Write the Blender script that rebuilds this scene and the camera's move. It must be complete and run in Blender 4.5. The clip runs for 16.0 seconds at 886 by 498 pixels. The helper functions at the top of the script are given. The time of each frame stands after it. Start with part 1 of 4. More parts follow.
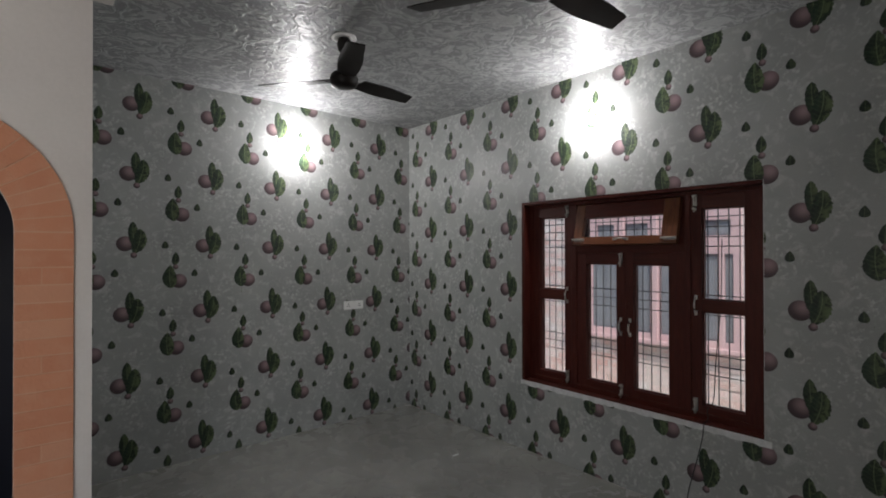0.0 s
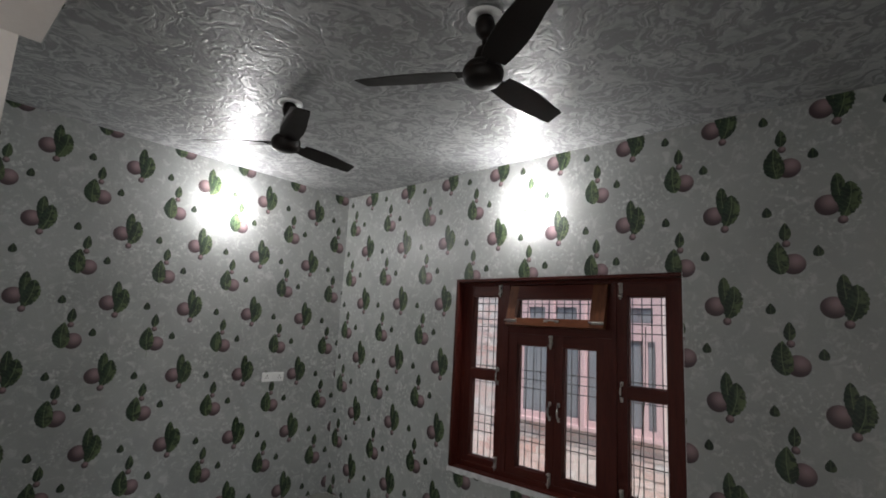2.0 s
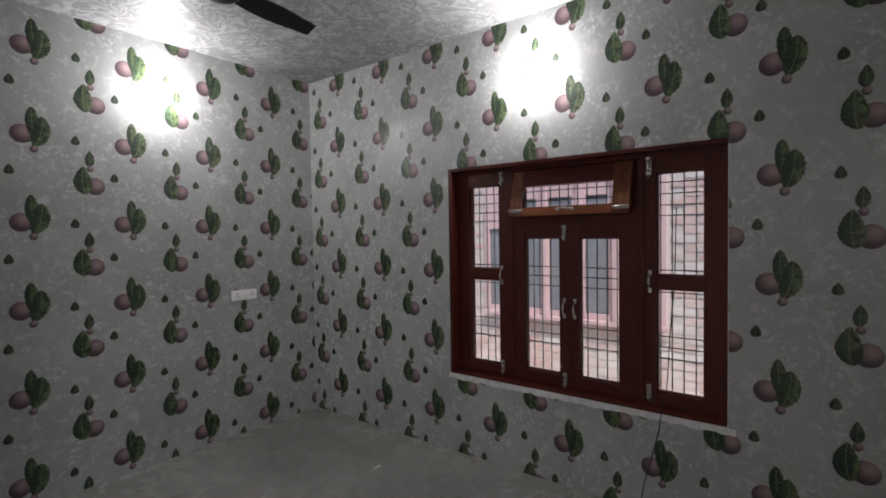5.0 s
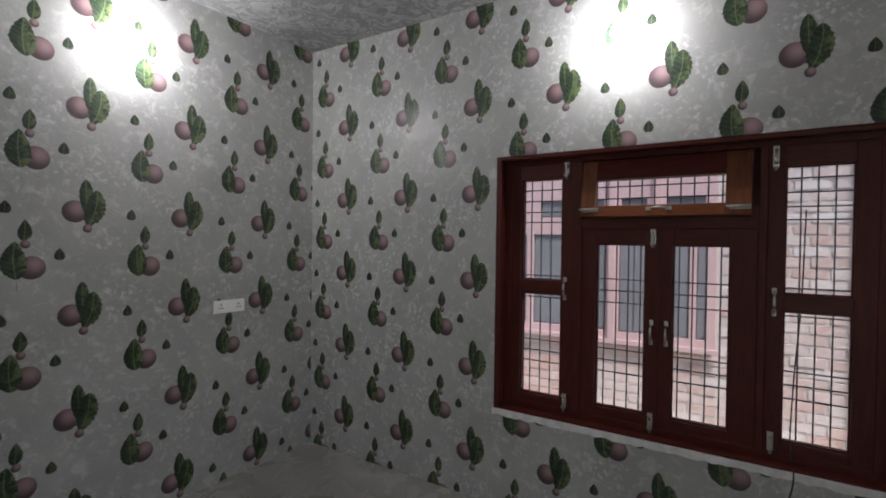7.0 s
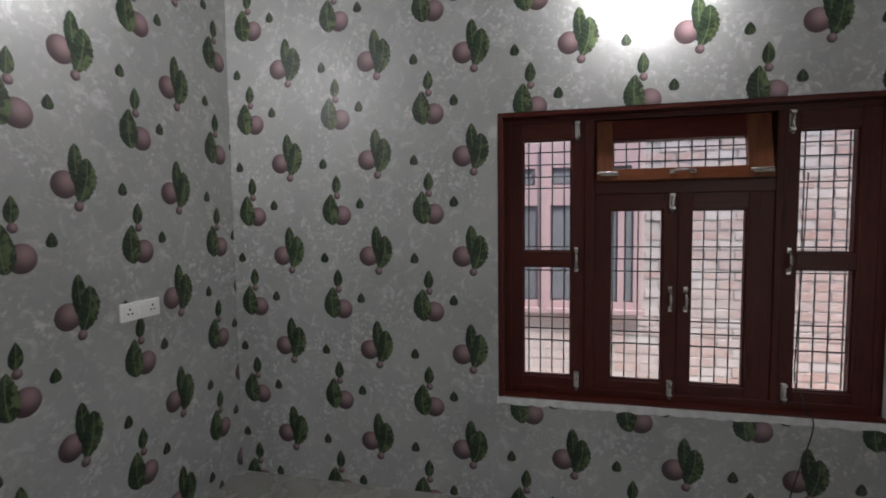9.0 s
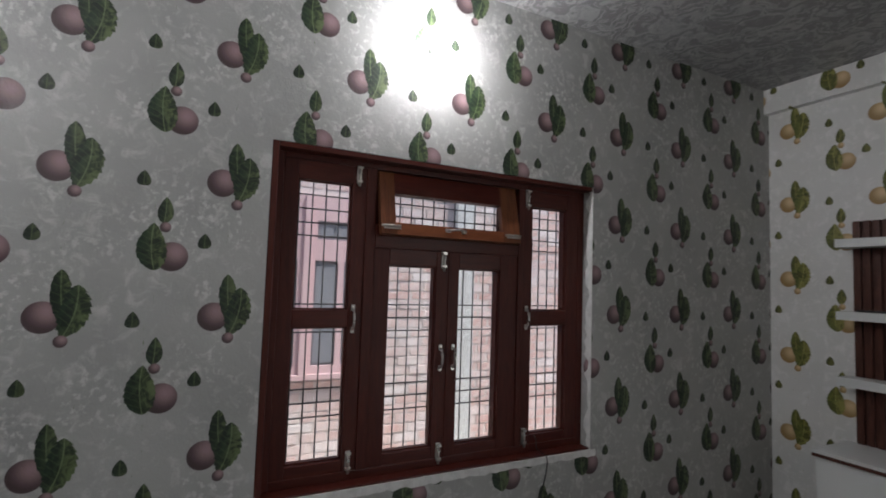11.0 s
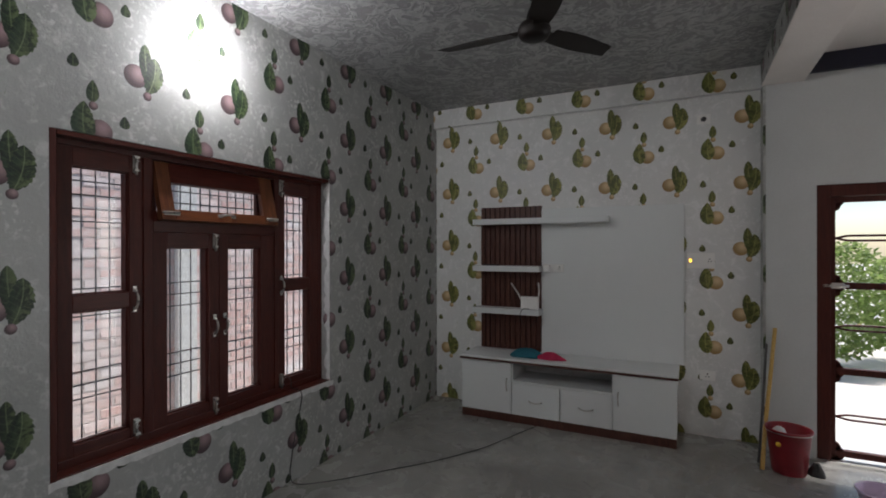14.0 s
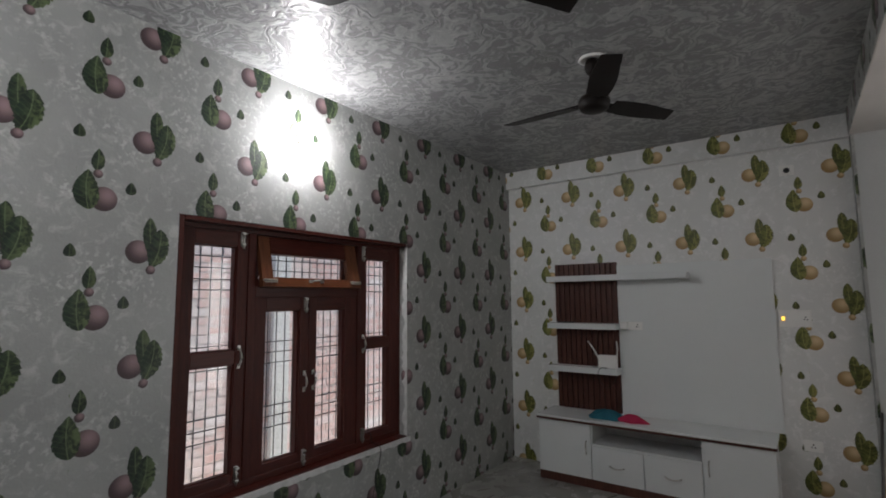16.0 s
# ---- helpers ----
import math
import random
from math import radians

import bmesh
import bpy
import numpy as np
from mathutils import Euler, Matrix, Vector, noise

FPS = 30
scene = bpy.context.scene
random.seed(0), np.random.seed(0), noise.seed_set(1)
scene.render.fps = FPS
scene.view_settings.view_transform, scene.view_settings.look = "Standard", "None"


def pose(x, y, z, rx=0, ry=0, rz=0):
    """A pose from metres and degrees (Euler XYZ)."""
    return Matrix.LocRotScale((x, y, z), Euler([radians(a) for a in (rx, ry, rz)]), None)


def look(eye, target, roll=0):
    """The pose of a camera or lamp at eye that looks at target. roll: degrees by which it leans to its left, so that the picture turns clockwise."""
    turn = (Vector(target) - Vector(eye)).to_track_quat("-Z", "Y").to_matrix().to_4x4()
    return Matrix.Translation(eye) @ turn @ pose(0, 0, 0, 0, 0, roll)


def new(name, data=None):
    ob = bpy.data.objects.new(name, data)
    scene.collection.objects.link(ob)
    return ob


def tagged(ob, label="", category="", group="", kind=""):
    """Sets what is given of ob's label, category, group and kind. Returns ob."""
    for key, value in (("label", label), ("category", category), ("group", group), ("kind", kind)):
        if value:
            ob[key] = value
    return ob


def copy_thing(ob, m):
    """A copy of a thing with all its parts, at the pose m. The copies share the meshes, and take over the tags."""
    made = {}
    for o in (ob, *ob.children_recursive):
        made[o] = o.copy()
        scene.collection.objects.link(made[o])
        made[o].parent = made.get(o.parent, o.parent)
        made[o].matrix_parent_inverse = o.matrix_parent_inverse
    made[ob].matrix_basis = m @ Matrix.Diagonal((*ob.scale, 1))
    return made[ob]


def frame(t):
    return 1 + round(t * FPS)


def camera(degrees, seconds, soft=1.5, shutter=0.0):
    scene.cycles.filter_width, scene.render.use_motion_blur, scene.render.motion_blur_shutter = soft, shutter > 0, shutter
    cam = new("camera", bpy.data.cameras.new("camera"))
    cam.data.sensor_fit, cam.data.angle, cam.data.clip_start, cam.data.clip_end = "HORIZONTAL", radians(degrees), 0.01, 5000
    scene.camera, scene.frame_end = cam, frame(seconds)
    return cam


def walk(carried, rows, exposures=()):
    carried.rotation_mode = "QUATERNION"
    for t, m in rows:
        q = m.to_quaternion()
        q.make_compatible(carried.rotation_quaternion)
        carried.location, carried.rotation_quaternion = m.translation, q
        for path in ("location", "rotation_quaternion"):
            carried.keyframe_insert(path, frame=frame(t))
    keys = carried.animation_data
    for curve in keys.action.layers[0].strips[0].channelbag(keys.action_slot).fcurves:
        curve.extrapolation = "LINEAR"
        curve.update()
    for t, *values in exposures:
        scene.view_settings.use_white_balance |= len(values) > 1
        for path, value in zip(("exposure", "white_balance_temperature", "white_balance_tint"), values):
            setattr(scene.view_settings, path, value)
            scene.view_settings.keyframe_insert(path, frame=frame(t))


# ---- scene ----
cam = camera(84.4, 16.0, soft=1.8, shutter=0.3)
PATH = [
    (0, (0.107, 0.231, 1.64), (1.414, 1.744, 1.653), -0.1),
    (0.5, (0.12, 0.232, 1.644), (1.477, 1.698, 1.746), 0.9),
    (1, (0.153, 0.227, 1.652), (1.558, 1.64, 1.819), 1.5),
    (1.5, (0.175, 0.226, 1.646), (1.608, 1.598, 1.896), 2.6),
    (2, (0.16, 0.261, 1.644), (1.627, 1.582, 1.963), 3.1),
    (2.5, (0.111, 0.342, 1.653), (1.636, 1.615, 1.887), 1.6),
    (3, (0.073, 0.395, 1.643), (1.645, 1.627, 1.751), 0.0),
    (3.5, (0.074, 0.454, 1.632), (1.686, 1.637, 1.648), -0.9),
    (4, (0.179, 0.539, 1.596), (1.785, 1.73, 1.547), -1.0),
    (4.2, (0.26, 0.572, 1.593), (1.842, 1.794, 1.532), -0.9),
    (6.3, (0.612, 1.274, 1.579), (2.22, 2.463, 1.529), -0.3),
    (6.5, (0.66, 1.357, 1.574), (2.274, 2.538, 1.546), 0.1),
    (7, (0.701, 1.593, 1.558), (2.378, 2.682, 1.525), 0.7),
    (7.5, (0.671, 1.855, 1.569), (2.426, 2.813, 1.52), 0.1),
    (8, (0.693, 2.091, 1.544), (2.503, 2.94, 1.491), -0.2),
    (8.5, (0.755, 2.335, 1.551), (2.615, 3.067, 1.474), -0.4),
    (9, (0.753, 2.597, 1.528), (2.695, 3.055, 1.397), -0.7),
    (9.5, (0.764, 2.795, 1.536), (2.75, 2.991, 1.399), 0.3),
    (10, (0.928, 2.939, 1.57), (2.916, 2.735, 1.482), 1.8),
    (10.2, (0.996, 2.957, 1.542), (2.959, 2.577, 1.51), 2.4),
    (12.5, (1.261, 3.817, 1.465), (2.646, 2.374, 1.516), -0.9),
    (13, (1.145, 3.974, 1.479), (2.344, 2.373, 1.445), 0.1),
    (13.5, (1.045, 4.005, 1.509), (2.06, 2.282, 1.46), 0.5),
    (14, (0.93, 3.977, 1.547), (1.825, 2.189, 1.544), -0.1),
    (14.5, (0.859, 3.999, 1.587), (1.76, 2.216, 1.672), -0.7),
    (15, (0.817, 4.038, 1.606), (1.804, 2.306, 1.769), -0.7),
    (15.5, (0.801, 4.069, 1.611), (1.888, 2.403, 1.823), -0.4),
    (16, (0.796, 4.087, 1.607), (1.963, 2.476, 1.815), -0.5),
]
walk(cam, [(t, look(eye, target, roll)) for t, eye, target, roll in PATH],
     exposures=[(0, 0.52, 6500, 10), (1.5, 0.64, 6500, 9), (3.2, 0.72, 6500, 11), (6.5, 0.58, 6480, 13), (10, 0.70, 6450, 13), (12.5, 0.76, 6400, 12),
                (13.2, 0.78, 6380, 12), (13.8, 0.58, 6400, 12), (14.5, 0.60, 6430, 11), (16, 0.58, 6450, 11)])

# ---- world and sun ----
world = bpy.data.worlds.new("world")
scene.world = world
world.use_nodes = True
wnt = world.node_tree
sky = wnt.nodes.new("ShaderNodeTexSky")
sky.sky_type, sky.sun_disc = "NISHITA", False
sky.sun_elevation, sky.sun_rotation = radians(65), radians(218)
sky.air_density, sky.dust_density = 1.0, 0.6
wnt.links.new(sky.outputs[0], wnt.nodes["Background"].inputs[0])
wnt.nodes["Background"].inputs[1].default_value = 0.105
sun = new("sun", bpy.data.lights.new("sun", "SUN"))
sun.data.energy, sun.data.angle, sun.data.color = 3.6, radians(9), (1.0, 0.95, 0.90)
# Fill lamp in an added, unseen wall gap, turned west to brighten the hall.
opening = new("hall_fill_lamp", bpy.data.lights.new("hall_fill_lamp", "AREA"))
opening.data.shape, opening.data.size, opening.data.size_y = "RECTANGLE", 1.7, 2.3
opening.data.energy, opening.data.color = 27.0, (1.0, 0.97, 0.95)
opening.matrix_world = look((-2.125, -0.60, 1.2), (-3.0, 2.9, 1.1))
sun.matrix_world = look((-1.9, -2.4, 6.6), (0, 0, 0))

# room numbers, metres
XE, YN, YS, H = 3.285, 4.465, -0.578, 2.972      # window wall, north wall, panelled wall, ceiling
XB0, XB1, ZB = 0.156, 0.425, 2.778              # beam across the hall
WY0, WY1, WZ0, WZ1 = 1.135, 2.902, 0.575, 2.052  # window opening
YD, XR = -0.446, 0.412                        # face and end of the thicker door wall
DX0, DX1, DZ = -0.91, 0.084, 2.005             # street door
SAG = 0.006                                    # the ceiling falls a little towards the panelled wall


# ---- node helpers ----
class V:
    """A float socket with arithmetic."""
    def __init__(self, nt, s):
        self.nt, self.s = nt, s

    def op(self, kind, *others, clamp=False):
        n = self.nt.nodes.new("ShaderNodeMath")
        n.operation, n.use_clamp = kind, clamp
        for k, o in enumerate((self, *others)):
            if isinstance(o, V):
                self.nt.links.new(o.s, n.inputs[k])
            else:
                n.inputs[k].default_value = o
        return V(self.nt, n.outputs[0])

    def __add__(self, o): return self.op("ADD", o)
    def __sub__(self, o): return self.op("SUBTRACT", o)
    def __mul__(self, o): return self.op("MULTIPLY", o)
    def __truediv__(self, o): return self.op("DIVIDE", o)
    def wrap(self, lo, hi): return self.op("WRAP", hi, lo)
    def step(self, lo, hi):
        n = self.nt.nodes.new("ShaderNodeMapRange")
        n.interpolation_type = "SMOOTHSTEP"
        self.nt.links.new(self.s, n.inputs[0])
        n.inputs[1].default_value, n.inputs[2].default_value = lo, hi
        return V(self.nt, n.outputs[0])


class Mat:
    """A principled material under construction."""
    def __init__(self, name, color=(0.5, 0.5, 0.5), rough=0.6, metal=0.0, spec=0.5):
        self.m = bpy.data.materials.new(name)
        self.m.use_nodes = True
        self.nt = self.m.node_tree
        self.b = self.nt.nodes["Principled BSDF"]
        self.b.inputs["Base Color"].default_value = (*color, 1)
        self.b.inputs["Roughness"].default_value = rough
        self.b.inputs["Metallic"].default_value = metal
        self.b.inputs["Specular IOR Level"].default_value = spec
        tc = self.nt.nodes.new("ShaderNodeTexCoord")
        self.co = tc.outputs["Object"]

    def xyz(self):
        n = self.nt.nodes.new("ShaderNodeSeparateXYZ")
        self.nt.links.new(self.co, n.inputs[0])
        return [V(self.nt, o) for o in n.outputs]

    def noise(self, scale, detail=4, rough=0.55, distort=0.0, co=None, stretch=None):
        co = co or self.co
        if stretch:
            mp = self.nt.nodes.new("ShaderNodeMapping")
            mp.inputs["Scale"].default_value = stretch
            self.nt.links.new(co, mp.inputs[0])
            co = mp.outputs[0]
        n = self.nt.nodes.new("ShaderNodeTexNoise")
        n.inputs["Scale"].default_value, n.inputs["Detail"].default_value = scale, detail
        n.inputs["Roughness"].default_value, n.inputs["Distortion"].default_value = rough, distort
        self.nt.links.new(co, n.inputs["Vector"])
        return V(self.nt, n.outputs[0])

    def mix(self, fac, a, b, blend="MIX"):
        n = self.nt.nodes.new("ShaderNodeMix")
        n.data_type, n.blend_type = "RGBA", blend
        for sock, val in ((n.inputs[0], fac), (n.inputs[6], a), (n.inputs[7], b)):
            if isinstance(val, V):
                self.nt.links.new(val.s, sock)
            elif isinstance(val, (int, float)):
                sock.default_value = val
            elif isinstance(val, tuple):
                sock.default_value = (*val, 1)
            else:
                self.nt.links.new(val, sock)
        return n.outputs[2]

    def color(self, sock): self.nt.links.new(sock, self.b.inputs["Base Color"])
    def rough(self, v): self.nt.links.new(v.s, self.b.inputs["Roughness"])

    def bump(self, v, strength=0.3, dist=0.002):
        n = self.nt.nodes.new("ShaderNodeBump")
        n.inputs["Strength"].default_value, n.inputs["Distance"].default_value = strength, dist
        self.nt.links.new(v.s, n.inputs["Height"])
        self.nt.links.new(n.outputs[0], self.b.inputs["Normal"])

    def rnd(self):
        n = self.nt.nodes.new("ShaderNodeObjectInfo")
        return V(self.nt, n.outputs["Random"])

    def island(self):
        n = self.nt.nodes.new("ShaderNodeNewGeometry")
        return V(self.nt, n.outputs["Random Per Island"])


def mottled(name, a, b, scale=3.0, fine=60.0, rough=0.6, metal=0.0, bump=0.15, spec=0.5, rvar=0.15):
    m = Mat(name, a, rough, metal, spec)
    n1, n2 = m.noise(scale, 5), m.noise(fine, 3)
    m.color(m.mix((n1 * 0.7 + n2 * 0.3).step(0.3, 0.7), a, b))
    m.rough(n1 * (2 * rvar) + (rough - rvar))
    m.bump(n2, bump, 0.001)
    return m.m


# ---- wallpaper: printed leaves and fruit on a satin ground ----
def wallpaper(name, uaxis, pitch, rise, pu, pv, lean, slope, shift, ground, ground2, leaf, leaf2, fruit, fruit2, gloss):
    m = Mat(name, ground, 0.5)
    x, y, z = m.xyz()
    u = {"E": y * -1.0 + (x - XE), "N": x + 0.0, "S": x * -1.0}[uaxis]
    z = z - u * slope                     # rows and strips hang a little out of true
    u = u - (z - 1.5) * lean
    cloud = m.noise(2.2, 4)
    fleck = m.noise(24, 5, 0.6, 0.8)
    col = m.mix(cloud.step(0.3, 0.7), ground, ground2)
    haze = m.noise(15, 5, 0.65, 0.6)
    col = m.mix(haze.step(0.50, 0.70) * 0.75, col, tuple(min(0.86, c * 1.36) for c in ground))
    spots = m.noise(38, 3, 0.6).step(0.52, 0.66) * m.noise(4.5, 3, 0.6).step(0.46, 0.62)
    col = m.mix(spots * 0.7, col, tuple(min(0.86, c * 1.55) for c in ground))

    def cell(du, dv):
        g, h = pitch / 2, rise / 2
        return (u - (pu + du)).wrap(-g, g), (z - (pv + dv)).wrap(-h, h)

    def ball(a, b, cx, cy, r, col):
        d = ((a - cx) * (a - cx) + (b - cy) * (b - cy)).op("SQRT")
        lx, ly = a - (cx + 0.25 * r), b - (cy + 0.35 * r)
        lit = (lx * lx + ly * ly).op("SQRT") / r
        body = m.mix(lit.step(0.0, 1.2), fruit, fruit2)
        return m.mix((d * -1.0 + r).step(0.0, 0.0035), col, body)

    def leaf_at(a, b, base, tip, w, col, bend=0.0, teeth=9, dark=0.0, lo=0.62, hi=0.78, rag=0.13):
        ax, ay = tip[0] - base[0], tip[1] - base[1]
        L = math.hypot(ax, ay)
        ax, ay = ax / L, ay / L
        p, q = a - base[0], b - base[1]
        s = ((p * ax + q * ay) / L).op("MINIMUM", 1.0).op("MAXIMUM", 0.0)
        hump = s * (s * -1.0 + 1.0)
        t = p * ay - q * ax - hump * (4 * bend)
        prof = (s.op("POWER", lo) * (s * -1.0 + 1.0).op("POWER", hi)) * (w / ((lo / (lo + hi)) ** lo * (hi / (lo + hi)) ** hi))
        saw = (s * teeth).op("FRACT")
        edge = prof - saw * (rag * w) - (fleck - 0.5) * (0.26 * w) - t.op("ABSOLUTE")
        vein = (t.op("ABSOLUTE") * -1.0 + 0.0035).step(0.0, 0.003)
        ribs = ((s * teeth - t.op("ABSOLUTE") * (0.55 * teeth / L)).op("FRACT") - 0.5).op("ABSOLUTE").step(0.36, 0.5)
        side = (t / w).step(-0.8, 0.9)
        body = m.mix(side, leaf, leaf2)
        body = m.mix(m.noise(17, 4, 0.68, 1.4).step(0.42, 0.58) * 0.9, body, tuple(c * 0.5 for c in leaf))
        body = m.mix((vein + ribs * 0.30) * 0.36, body, tuple(min(1, c * 2.1 + 0.04) for c in leaf2))
        if dark:
            body = m.mix(dark, body, tuple(c * 0.35 for c in leaf))
        return m.mix(edge.step(0.0, 0.003), col, body)

    a, b = cell(0, 0)
    col = ball(a, b, -0.042, -0.025, 0.057, col)
    col = leaf_at(a, b, (0.026, -0.070), (0.002, 0.143), 0.035, col, -0.006, 7, 0.15, 0.85, 0.62, 0.08)
    col = leaf_at(a, b, (0.018, -0.096), (0.053, 0.092), 0.050, col, 0.015, 8, 0.0, 0.55, 0.58, 0.15)
    col = ball(a, b, 0.016, -0.108, 0.023, col)
    a, b = cell(0.335 + shift[0], -0.335 + shift[1])
    col = leaf_at(a, b, (-0.032, 0.124), (-0.029, 0.228), 0.029, col, 0.002, 5, 0.2, 0.62, 0.95, 0.03)
    col = ball(a, b, -0.026, 0.110, 0.021, col)
    col = ball(a, b, 0.002, 0.0, 0.057, col)
    col = leaf_at(a, b, (-0.052, -0.054), (-0.062, 0.128), 0.053, col, -0.010, 8, 0.0, 0.58, 0.88, 0.07)
    for du, dv in ((0.445 + shift[0], -0.275 + shift[1]), (0.225 + 0.5 * shift[0], -0.045 + 0.5 * shift[1])):
        a, b = cell(du, dv)
        col = leaf_at(a, b, (0.0, -0.024), (0.0, 0.036), 0.025, col, 0.0, 3, 0.5, 0.38, 0.85, 0.0)
    m.color(col)
    patch = m.noise(16, 4, 0.6, 0.6)
    m.rough(patch.step(0.38, 0.6) * 0.2 + (gloss - 0.04))
    m.bump(m.noise(30, 3, 0.6) + m.noise(110, 2) * 0.25, 0.75, 0.003)
    return m.m


GREY, GREY2 = (0.385, 0.394, 0.384), (0.322, 0.330, 0.322)
LEAF, LEAF2 = (0.011, 0.031, 0.016), (0.110, 0.150, 0.062)
PLUM, PLUM2 = (0.315, 0.210, 0.222), (0.060, 0.037, 0.041)
PINKISH = (GREY, GREY2, LEAF, LEAF2, PLUM, PLUM2, 0.38)
GOLD = ((0.74, 0.75, 0.74), (0.68, 0.69, 0.68), (0.125, 0.145, 0.028), (0.29, 0.28, 0.075), (0.70, 0.53, 0.30), (0.34, 0.22, 0.09), 0.42)
M_PAPER_E = wallpaper("paper_east", "E", 0.530, 0.5264, -3.574, 1.875, 0.010, 0.002, (-0.005, 0.010), *PINKISH)
M_PAPER_N = wallpaper("paper_north", "N", 0.531, 0.5190, 2.842, 1.745, 0.034, -0.0212, (-0.011, 0.031), *PINKISH)
M_PAPER_S = wallpaper("paper_south", "S", 0.5225, 0.5288, -1.031, 2.614, 0.010, -0.0145, (-0.030, 0.030), *GOLD)


def ceiling_paper():
    m = Mat("ceiling_paper", (0.4, 0.4, 0.4), 0.35, 0.06, 0.36)
    warp = m.nt.nodes.new("ShaderNodeTexNoise")
    warp.inputs["Scale"].default_value, warp.inputs["Detail"].default_value = 4.5, 2
    m.nt.links.new(m.co, warp.inputs["Vector"])
    add = m.nt.nodes.new("ShaderNodeVectorMath")
    add.operation = "MULTIPLY_ADD"
    m.nt.links.new(warp.outputs["Color"], add.inputs[0])
    add.inputs[1].default_value = (0.55, 0.55, 0.55)
    m.nt.links.new(m.co, add.inputs[2])
    swirl = m.noise(3.0, 2, 0.45, 2.0, add.outputs[0])
    lines = (swirl * 24.0).op("SINE").step(-0.5, 1.0)
    fine = m.noise(13.0, 3, 0.55, 2.0, add.outputs[0])
    blot = m.noise(11.0, 4, 0.6, 1.0)
    col = m.mix(lines, (0.235, 0.239, 0.241), (0.37, 0.376, 0.378))
    col = m.mix(fine.step(0.5, 0.66) * 0.55, col, (0.52, 0.52, 0.52))
    col = m.mix(blot.step(0.48, 0.66) * 0.55, col, (0.23, 0.233, 0.235))
    m.color(col)
    m.rough(lines * -0.14 + 0.48)
    m.bump(lines + fine, 0.5, 0.004)
    return m.m


def wood(name, a, b, axis=(1, 1, 12), rough=0.35):
    m = Mat(name, a, rough, 0, 0.28)
    st = tuple(1.0 if v > 5 else 9.0 for v in axis)
    n = m.noise(6, 5, 0.6, 0.8, stretch=st)
    f = m.noise(40, 3, stretch=st)
    m.color(m.mix((n * 0.7 + f * 0.3).step(0.35, 0.65), a, b))
    m.rough(f * 0.2 + (rough - 0.1))
    m.bump(f, 0.12, 0.001)
    return m.m


def cement_floor():
    m = Mat("cement_floor", (0.3, 0.3, 0.28), 0.4)
    big, mid, fine = m.noise(0.9, 5, 0.6), m.noise(4.0, 6, 0.65, 0.5), m.noise(55, 3)
    col = m.mix(big.step(0.3, 0.7), (0.22, 0.218, 0.203), (0.33, 0.327, 0.306))
    col = m.mix(mid.step(0.48, 0.75) * 0.5, col, (0.105, 0.10, 0.09))
    col = m.mix(fine.step(0.62, 0.75) * 0.3, col, (0.48, 0.48, 0.46))
    m.color(col)
    m.rough(mid * 0.34 + 0.10)
    m.bump(fine + mid, 0.12, 0.002)
    return m.m


def brick_mat(name, a, b, pale, random_of, lime=0.0):
    m = Mat(name, a, 0.85)
    r = m.rnd() if random_of == "object" else m.island()
    n, f = m.noise(14, 5), m.noise(90, 3)
    col = m.mix(r, a, b)
    col = m.mix((r * 7.31).op("FRACT").step(0.7, 0.95) * 0.7, col, pale)
    col = m.mix(n.step(0.42, 0.7) * 0.45, col, pale)
    if lime:
        place = m.nt.nodes.new("ShaderNodeNewGeometry").outputs["Position"]
        col = m.mix(m.noise(1.15, 5, 0.62, 0.4, place).step(0.46, 0.62) * lime, col, (0.80, 0.80, 0.79))
    m.color(col)
    m.bump(n * 0.6 + f, 0.5, 0.004)
    return m.m


M_CEIL = ceiling_paper()
M_FLOOR = cement_floor()
M_PLASTER = mottled("plaster_grey", (0.56, 0.58, 0.58), (0.50, 0.52, 0.52), 1.5, 70, 0.6)
M_WHITE = mottled("plaster_white", (0.74, 0.70, 0.67), (0.67, 0.63, 0.60), 1.8, 60, 0.65)
M_RAW = mottled("raw_white_plaster", (0.76, 0.77, 0.76), (0.58, 0.59, 0.58), 22, 120, 0.85, bump=0.5)
M_WOOD = wood("maroon_wood", (0.050, 0.0085, 0.006), (0.077, 0.0145, 0.0085), rough=0.46)
M_WOOD_H = wood("maroon_wood_cross", (0.050, 0.0085, 0.006), (0.077, 0.0145, 0.0085), (1, 12, 1), rough=0.36)
# Lighter copies of the maroon wood, with the bulb's light put into the colour.
M_WOOD_LIT_RAIL = wood("maroon_wood_lit_rail", (0.115, 0.036, 0.015), (0.165, 0.055, 0.022), (1, 12, 1), 0.35)
M_WOOD_LIT_STILE = wood("maroon_wood_lit_stile", (0.085, 0.028, 0.014), (0.15, 0.055, 0.024), (1, 1, 12), 0.35)
M_LAM = mottled("white_laminate", (0.72, 0.75, 0.75), (0.70, 0.73, 0.73), 2, 30, 0.34, bump=0.02, rvar=0.02)
M_WALNUT = wood("walnut_laminate", (0.060, 0.024, 0.018), (0.105, 0.042, 0.030), rough=0.4)
M_STEEL = mottled("steel", (0.62, 0.61, 0.58), (0.5, 0.49, 0.46), 20, 90, 0.3, 0.9)
M_IRON = mottled("grille_iron", (0.10, 0.098, 0.10), (0.16, 0.152, 0.152), 12, 80, 0.5, 0.5)
M_FAN = mottled("fan_brown", (0.008, 0.006, 0.005), (0.013, 0.009, 0.008), 8, 60, 0.45, spec=0.22)
